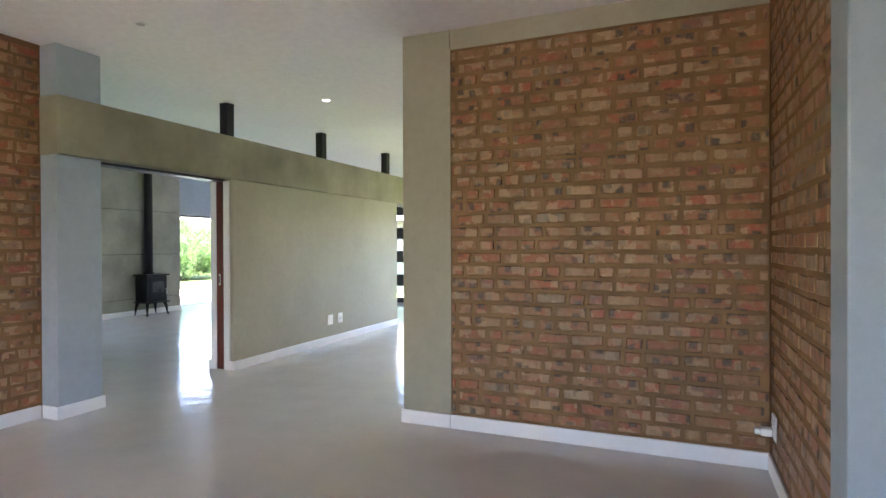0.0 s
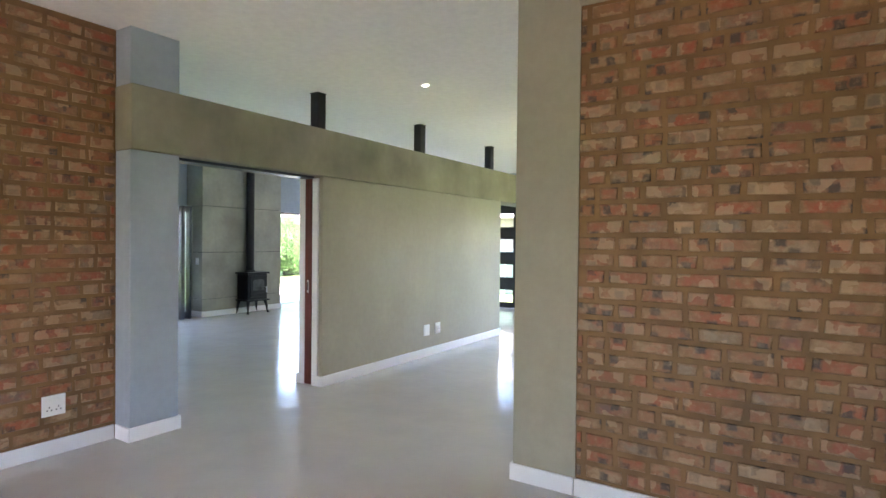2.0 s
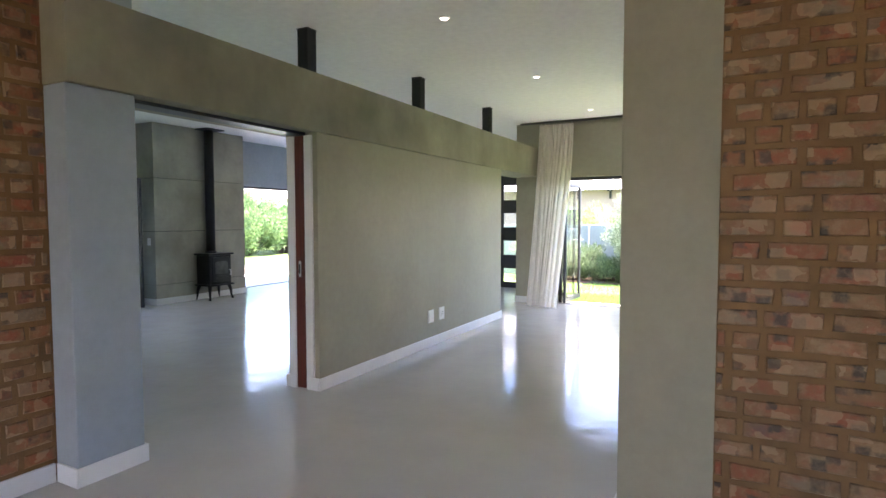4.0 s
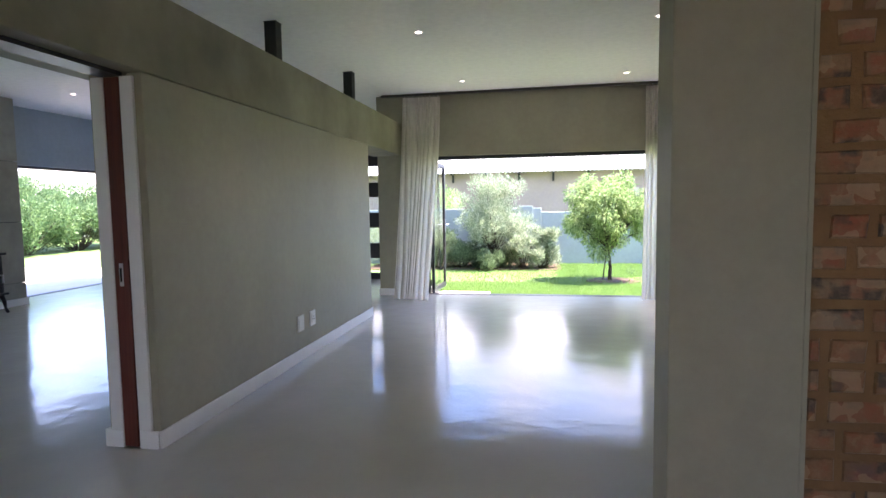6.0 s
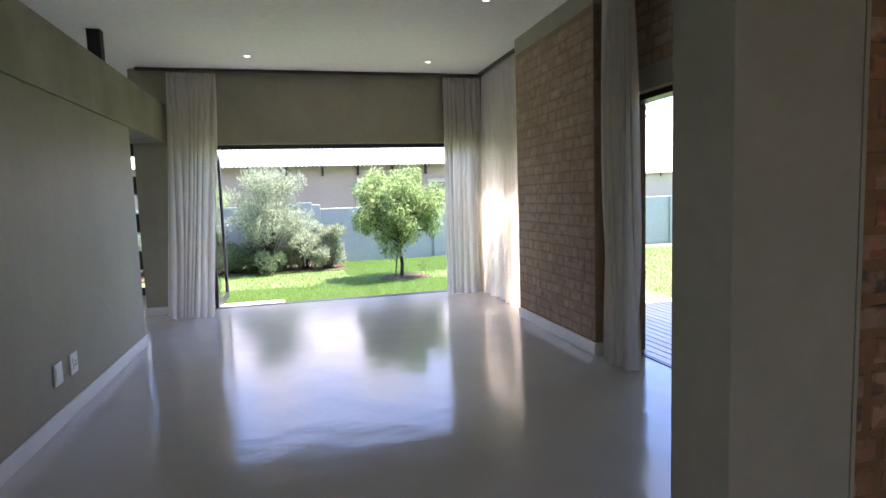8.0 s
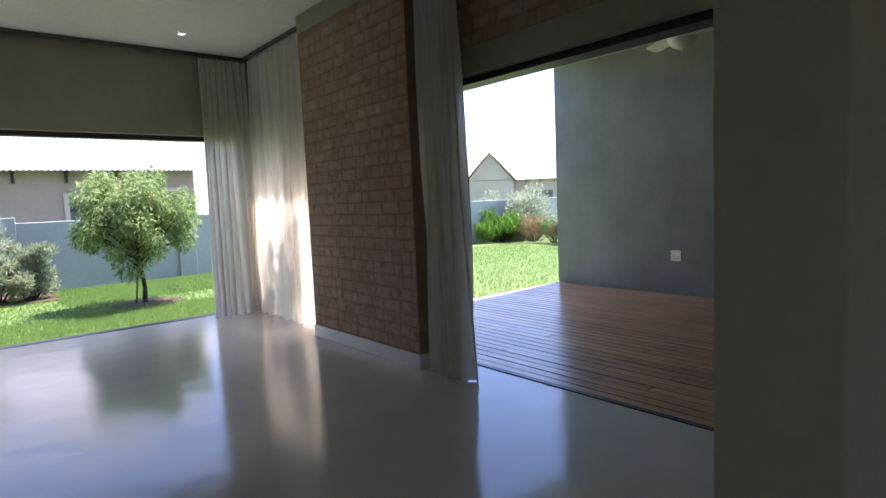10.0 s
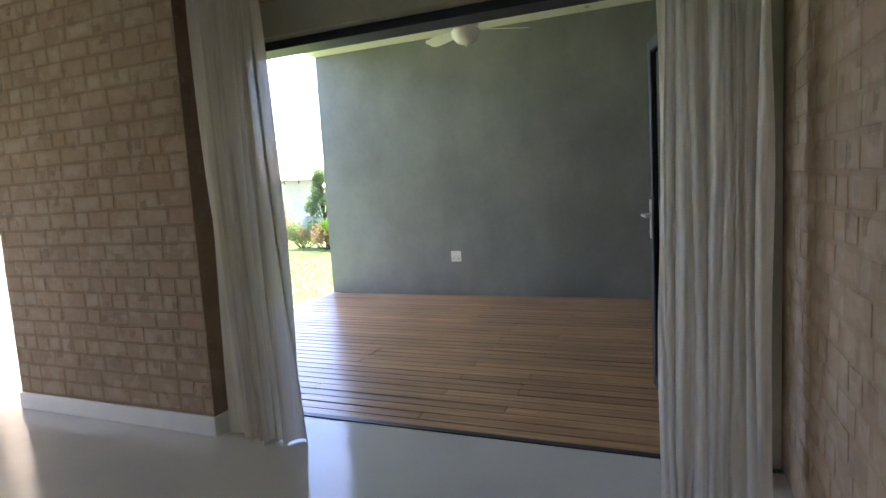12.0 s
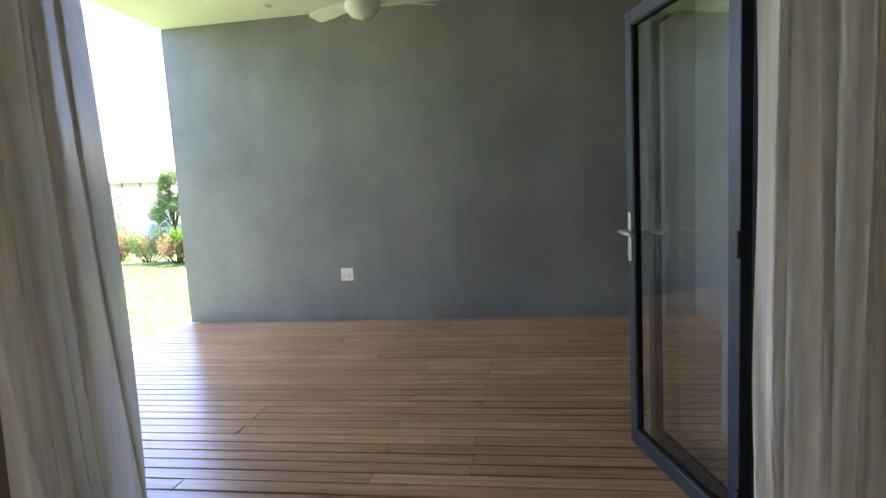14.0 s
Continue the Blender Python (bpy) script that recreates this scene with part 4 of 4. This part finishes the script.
def tree(m, label, height, clear, radius, mat, n, size, droop, seed, trunk_r, clumps=26):
    rnd = random.Random(seed)
    t = thing("tree", m, label, "tree")
    segs = [((0, 0, -0.05), (0.02, 0.01, clear * 0.5), 1.25, 1.0), ((0.02, 0.01, clear * 0.5), (0, 0.02, clear), 1.0, 0.85)]
    cs = []
    mid = (clear + height) / 2
    for i in range(clumps):
        d = Vector((rnd.gauss(0, 1), rnd.gauss(0, 1), rnd.gauss(0, 1))).normalized() * rnd.uniform(0.35, 0.95)
        c = Vector((d.x * radius, d.y * radius, mid + d.z * (height - clear) * 0.5))
        if c.z < clear + 0.25:
            c.x *= 0.7
            c.y *= 0.7
        cs.append((c, radius * rnd.uniform(0.17, 0.36)))
        b = Vector((0, 0.02, clear + (c.z - clear) * 0.3 * rnd.random()))
        segs.append((b, b.lerp(c, 0.6) + Vector((0, 0, 0.06)), 0.5, 0.3))
        segs.append((b.lerp(c, 0.6) + Vector((0, 0, 0.06)), c, 0.3, 0.1))
    part("trunk", limbs(segs, trunk_r), M_BARK, t, "dark slender trunk and limbs")
    crown_part("crown", leaves(cs, n, size, droop, seed), mat, t)
    return t


def shrub(m, label, radius, height, mat, n, size, seed, clumps=14, droop=-0.4, slim=0.28):
    rnd = random.Random(seed)
    t = thing("shrub", m, label, "shrub")
    cs, segs = [], []
    for i in range(clumps):
        a, q = rnd.uniform(0, 6.28), rnd.random() ** 0.6
        z = rnd.uniform(0.2, 0.85)
        rr = radius * q * (1 - 0.45 * max(0, z - 0.5))
        c = Vector((rr * math.cos(a), rr * math.sin(a), z * height))
        cs.append((c, min(radius, height) * rnd.uniform(0.22, 0.36)))
        segs.append(((0.15 * c.x, 0.15 * c.y, -0.05), c, 1.0, 0.3))
    part("stems", limbs(segs, 0.014), M_BARK, t)
    crown_part("crown", leaves(cs, n, size, droop, seed, slim), mat, t)
    return t


tr = tree(pose(-1.06, 13.4, -0.1), "young feathery green garden tree tied to a stake", 2.08, 0.50, 0.78, M_LEAF_TREE, 26000, 0.066, 0.9, 11, 0.032, 60)
bm = bmesh.new()
tube(bm, (-0.13, -0.03, -0.05), (-0.03, 0.0, 0.72), 0.012, seg=8)
part("stake", bm, M_BARK, tr, "thin wooden stake")
bm = bmesh.new()
lathe(bm, [(0.50, 0.0), (0.44, 0.018), (0.2, 0.03), (0.02, 0.03)], 24, (-1.0, 13.42, -0.1))
setting("ground_tree_bed", bm, M_SOIL, "bare brown soil round the tree", "soil")
wd = thing("weed", pose(-0.72, 13.25, -0.09), "small weeds in the soil beside the tree", "plant")
part("stems", limbs([((0, 0, 0), (0.02, 0, 0.2), 1, 0.6), ((0.08, 0, 0), (0.1, 0.01, 0.17), 1, 0.6)], 0.005), M_LEAF_REED, wd)
crown_part("leaf_tuft", leaves([(Vector((0.02, 0, 0.2)), 0.05), (Vector((0.1, 0.01, 0.17)), 0.045)], 60, 0.05, 0, 77), M_LEAF_SHRUB, wd)

tree(pose(-3.45, 15.5, -0.1), "round silvery olive bush on a short stem", 2.25, 0.12, 0.86, M_LEAF_OLIVE, 22000, 0.058, -0.9, 12, 0.018, 70)
for x, y, r, h, mt, sd_, lab in ((-2.75, 15.45, 0.48, 0.80, M_LEAF_OLIVE, 21, "grey-green flowering shrub at the garden wall"), (-2.30, 15.35, 0.40, 0.98, M_LEAF_OLIVE, 22, "grey-green flowering shrub with pale tips"),
                       (-4.25, 15.6, 0.55, 0.62, M_LEAF_LOW, 23, "low dark green shrub under the olive bush"), (-3.4, 15.2, 0.45, 0.42, M_LEAF_LOW, 24, "low dark green shrub under the olive bush"),
                       (-4.9, 15.8, 0.6, 0.9, M_LEAF_LOW, 25, "green shrub at the garden wall"), (-5.9, 15.9, 0.7, 1.2, M_LEAF_OLIVE, 26, "grey-green shrub at the garden wall")):
    shrub(pose(x, y, -0.1), lab, r, h, mt, 6000, 0.07, sd_, 22, -0.9, 0.24)
shrub(pose(-5.2, 18.6, -0.1), "bright green bush behind the garden wall", 1.1, 2.0, M_LEAF_TREE, 3500, 0.1, 27)
bm = boxes((-6.4, -1.9, 15.0, 16.4, -0.12, -0.075), bevel=0.02)
setting("ground_bed", bm, M_SOIL, "brown soil of the planted bed", "soil")

# east garden: reeds, shrubs and a young tree
for k, (x, y, r, h, mt, sd_, lab) in enumerate(((9.6, 17.0, 0.9, 0.8, M_LEAF_REED, 31, "clump of bright green reeds"), (9.4, 16.1, 0.7, 0.75, M_LEAF_REED, 32, "clump of bright green reeds"),
                       (9.9, 15.2, 0.7, 0.75, M_LEAF_DRY, 33, "dry pinkish flowering shrub"), (9.8, 14.3, 0.6, 0.65, M_LEAF_SHRUB, 34, "low green shrub in the border"),
                       (9.5, 13.4, 0.6, 0.7, M_LEAF_DRY, 35, "dry pinkish flowering shrub"), (9.4, 12.7, 0.5, 0.6, M_LEAF_REED, 36, "clump of bright green reeds"),
                       (9.3, 12.0, 0.6, 0.6, M_LEAF_SHRUB, 37, "low green shrub in the border"))):
    shrub(pose(x, y, -0.1), lab, r, h, mt, 2400, 0.2 if mt is M_LEAF_REED else 0.08, sd_, 14, -1.6 if mt is M_LEAF_REED else -0.5, 0.1 if mt is M_LEAF_REED else 0.28)
shrub(pose(10.6, 16.6, -0.1), "large silvery green bush beyond the reeds", 1.35, 1.65, M_LEAF_OLIVE, 9000, 0.10, 38, 26)
tree(pose(10.1, 13.75, -0.1), "young garden tree with two green clumps", 2.5, 0.6, 0.55, M_LEAF_SHRUB, 9000, 0.06, 0, 13, 0.022, 30)

# a tree outside the corner window, whose shade dapples the curtain
tree(pose(0.95, 10.15, -0.1), "slender garden tree outside the corner window", 3.4, 1.3, 0.8, M_LEAF_TREE, 5000, 0.10, 0.5, 14, 0.03, 30)

# west garden: a tall hedge of mixed shrubs
for k in range(12):
    shrub(pose(-19.5 - (k % 2) * 0.9, 14.0 + k * 1.1, -0.1), "tall leafy green hedge shrub", 1.35, 2.35 + 0.25 * (k % 3), M_LEAF_HEDGE, 8000, 0.14, 50 + k, 30)
for k in range(3):
    shrub(pose(-13.5 - 1.6 * k, 3.2 + 1.8 * k, -0.1), "leafy green shrub beside the terrace", 1.0, 1.6, M_LEAF_SHRUB, 2500, 0.13, 70 + k)

# far woods and hills
bm = bmesh.new()
rnd = random.Random(5)
ring = []
for i in range(181):
    a = radians(i * 2)
    h = 3 + 7 * max(0, noise.noise(Vector((math.cos(a) * 2.1, math.sin(a) * 2.1, 0.3)))) + 1.5 * noise.noise(Vector((math.cos(a) * 14, math.sin(a) * 14, 0)))
    ring.append((bm.verts.new((420 * math.cos(a), 420 * math.sin(a), -1)), bm.verts.new((460 * math.cos(a), 460 * math.sin(a), max(2, h)))))
for a, b in zip(ring, ring[1:]):
    bm.faces.new((a[0], b[0], b[1], a[1]))
# the distance haze is painted into this pale blue-grey colour
setting("backdrop_hills", bm, plaster("hazy_blue_hills", (0.36, 0.42, 0.46), 0.95, 0.15, 0, 0.01), "hazy low hills on the horizon", "hills")

# ---- lawn blades near the openings ----


def blades(name, n, areas, seed):
    rnd = random.Random(seed)
    verts, faces = [], []
    for _ in range(n):
        x0, x1, y0, y1 = rnd.choice(areas)
        x, y = rnd.uniform(x0, x1), rnd.uniform(y0, y1)
        a, h, w = rnd.uniform(0, 6.28), rnd.uniform(0.025, 0.055), 0.006
        lx, ly = rnd.uniform(-0.025, 0.025), rnd.uniform(-0.025, 0.025)
        k = len(verts)
        verts += [(x - w * math.cos(a), y - w * math.sin(a), -0.102), (x + w * math.cos(a), y + w * math.sin(a), -0.102), (x + lx, y + ly, -0.10 + h)]
        faces.append((k, k + 1, k + 2))
    me = bpy.data.meshes.new(name)
    me.from_pydata(verts, [], faces)
    me.materials.append(M_GRASSBLADE)
    return tagged(new(name, me), "short bright green lawn grass", "grass", kind="stuff")


blades("lawn_grass", 120000, [(-4.5, 1.0, 11.12, 16.4), (-4.5, 1.0, 11.12, 13.0), (-2.0, 2.0, 14.0, 16.4), (2.0, 8.8, 9.3, 15.5)], 3)

# ---- deck boards ----
deck = tagged(new("deck"), "oiled hardwood deck of narrow boards", "deck", kind="structure")
part("joists", boxes(*[(-0.09, 3.55, y, y + 0.05, -0.12, -0.025) for y in (4.65, 5.5, 6.4, 7.3, 8.2, 9.05)]), M_DARK, deck)
rnd = random.Random(9)
x = -0.095
cache = {}
while x < 3.46:
    w = 0.0885
    cuts = [4.71 if x < 0.9 else 4.1, rnd.choice((5.95, 6.4, 6.85, 7.3)), 9.16]
    for y0, y1 in zip(cuts, cuts[1:]):
        L = round(y1 - y0 - 0.004, 3)
        if L not in cache:
            bm = boxes((0, w, 0, L, -0.022, 0), bevel=0.003, seg=1)
            cache[L] = mesh_of("board", bm, M_DECK)
        b = new("board", cache[L])
        b.parent = deck
        b.location = (x, y0, -0.004 + rnd.uniform(-0.0012, 0.0012))
    x += 0.0965

# ---- bricks ----
BRICKS = {}


def brick_mesh(L, H, mat, depth, soft):
    key = (round(L, 3), mat.name, random.randrange(5))
    if key not in BRICKS:
        bm = bmesh.new()
        for vert in box(bm, -L / 2, L / 2, -depth, 0.03, -H / 2, H / 2):
            vert.co.x += random.uniform(-0.005, 0.005)
            vert.co.z += random.uniform(-0.004, 0.004)
            if vert.co.y < 0:
                vert.co.y += random.uniform(-0.001, 0.0015)
        es = [e for e in bm.edges if all(v.co.y < 0 for v in e.verts)]
        bmesh.ops.bevel(bm, geom=es, offset=soft, segments=1, affect="EDGES", profile=0.5)
        BRICKS[key] = mesh_of("brick", bm, mat)
    return BRICKS[key]


def brickwork(parent, origin, turn, length, z0, z1, mat, seed, course=0.0955, joint=0.024, proud=0.005, soft=0.005):
    """Courses from origin (plan) along local x; turn in degrees; bricks face local -y."""
    rnd = random.Random(seed)
    base = pose(origin[0], origin[1], 0, 0, 0, turn)
    rows = int((z1 - z0) / course)
    H = course - joint
    full = 0.212
    for r in range(rows):
        x = -rnd.choice((0, 0.06, 0.125, 0.185))
        z = z0 + (r + 0.5) * course
        while x < length - 0.02:
            L = full if rnd.random() < 0.5 else rnd.choice((0.1, 0.1, 0.1, 0.155))
            a, b = max(x, 0.003), min(x + L, length - 0.003)
            if b - a > 0.03:
                ob = new("brick", brick_mesh(round((b - a) / 0.015) * 0.015 if b - a < L - 0.001 else L, H, mat, proud, soft))
                ob.matrix_basis = base @ pose((a + b) / 2, rnd.uniform(-0.5, 0.5) * proud, z + rnd.uniform(-0.002, 0.002), 0, rnd.uniform(-0.5, 0.5), 0)
                ob.parent = parent
            x += L + joint


brickwork(wall_panel_front, (-1.40, YD + 0.008), 0, 2.095, SK + 0.005, 2.855, M_BRICK, 101, course=0.0942, joint=0.025)
brickwork(wall_right, (0.708, 4.38), -90, 1.60, SK + 0.005, ZC, M_BRICK, 102)
brickwork(wall_left, (-4.568, 1.2), 90, 2.195, SK + 0.005, ZC, M_BRICK, 103)
brickwork(wall_panel_back, (-0.102, YD2 - 0.006), 180, 1.295, SK + 0.005, 2.85, M_BAGGED, 104, joint=0.016, proud=0.0022, soft=0.0022)
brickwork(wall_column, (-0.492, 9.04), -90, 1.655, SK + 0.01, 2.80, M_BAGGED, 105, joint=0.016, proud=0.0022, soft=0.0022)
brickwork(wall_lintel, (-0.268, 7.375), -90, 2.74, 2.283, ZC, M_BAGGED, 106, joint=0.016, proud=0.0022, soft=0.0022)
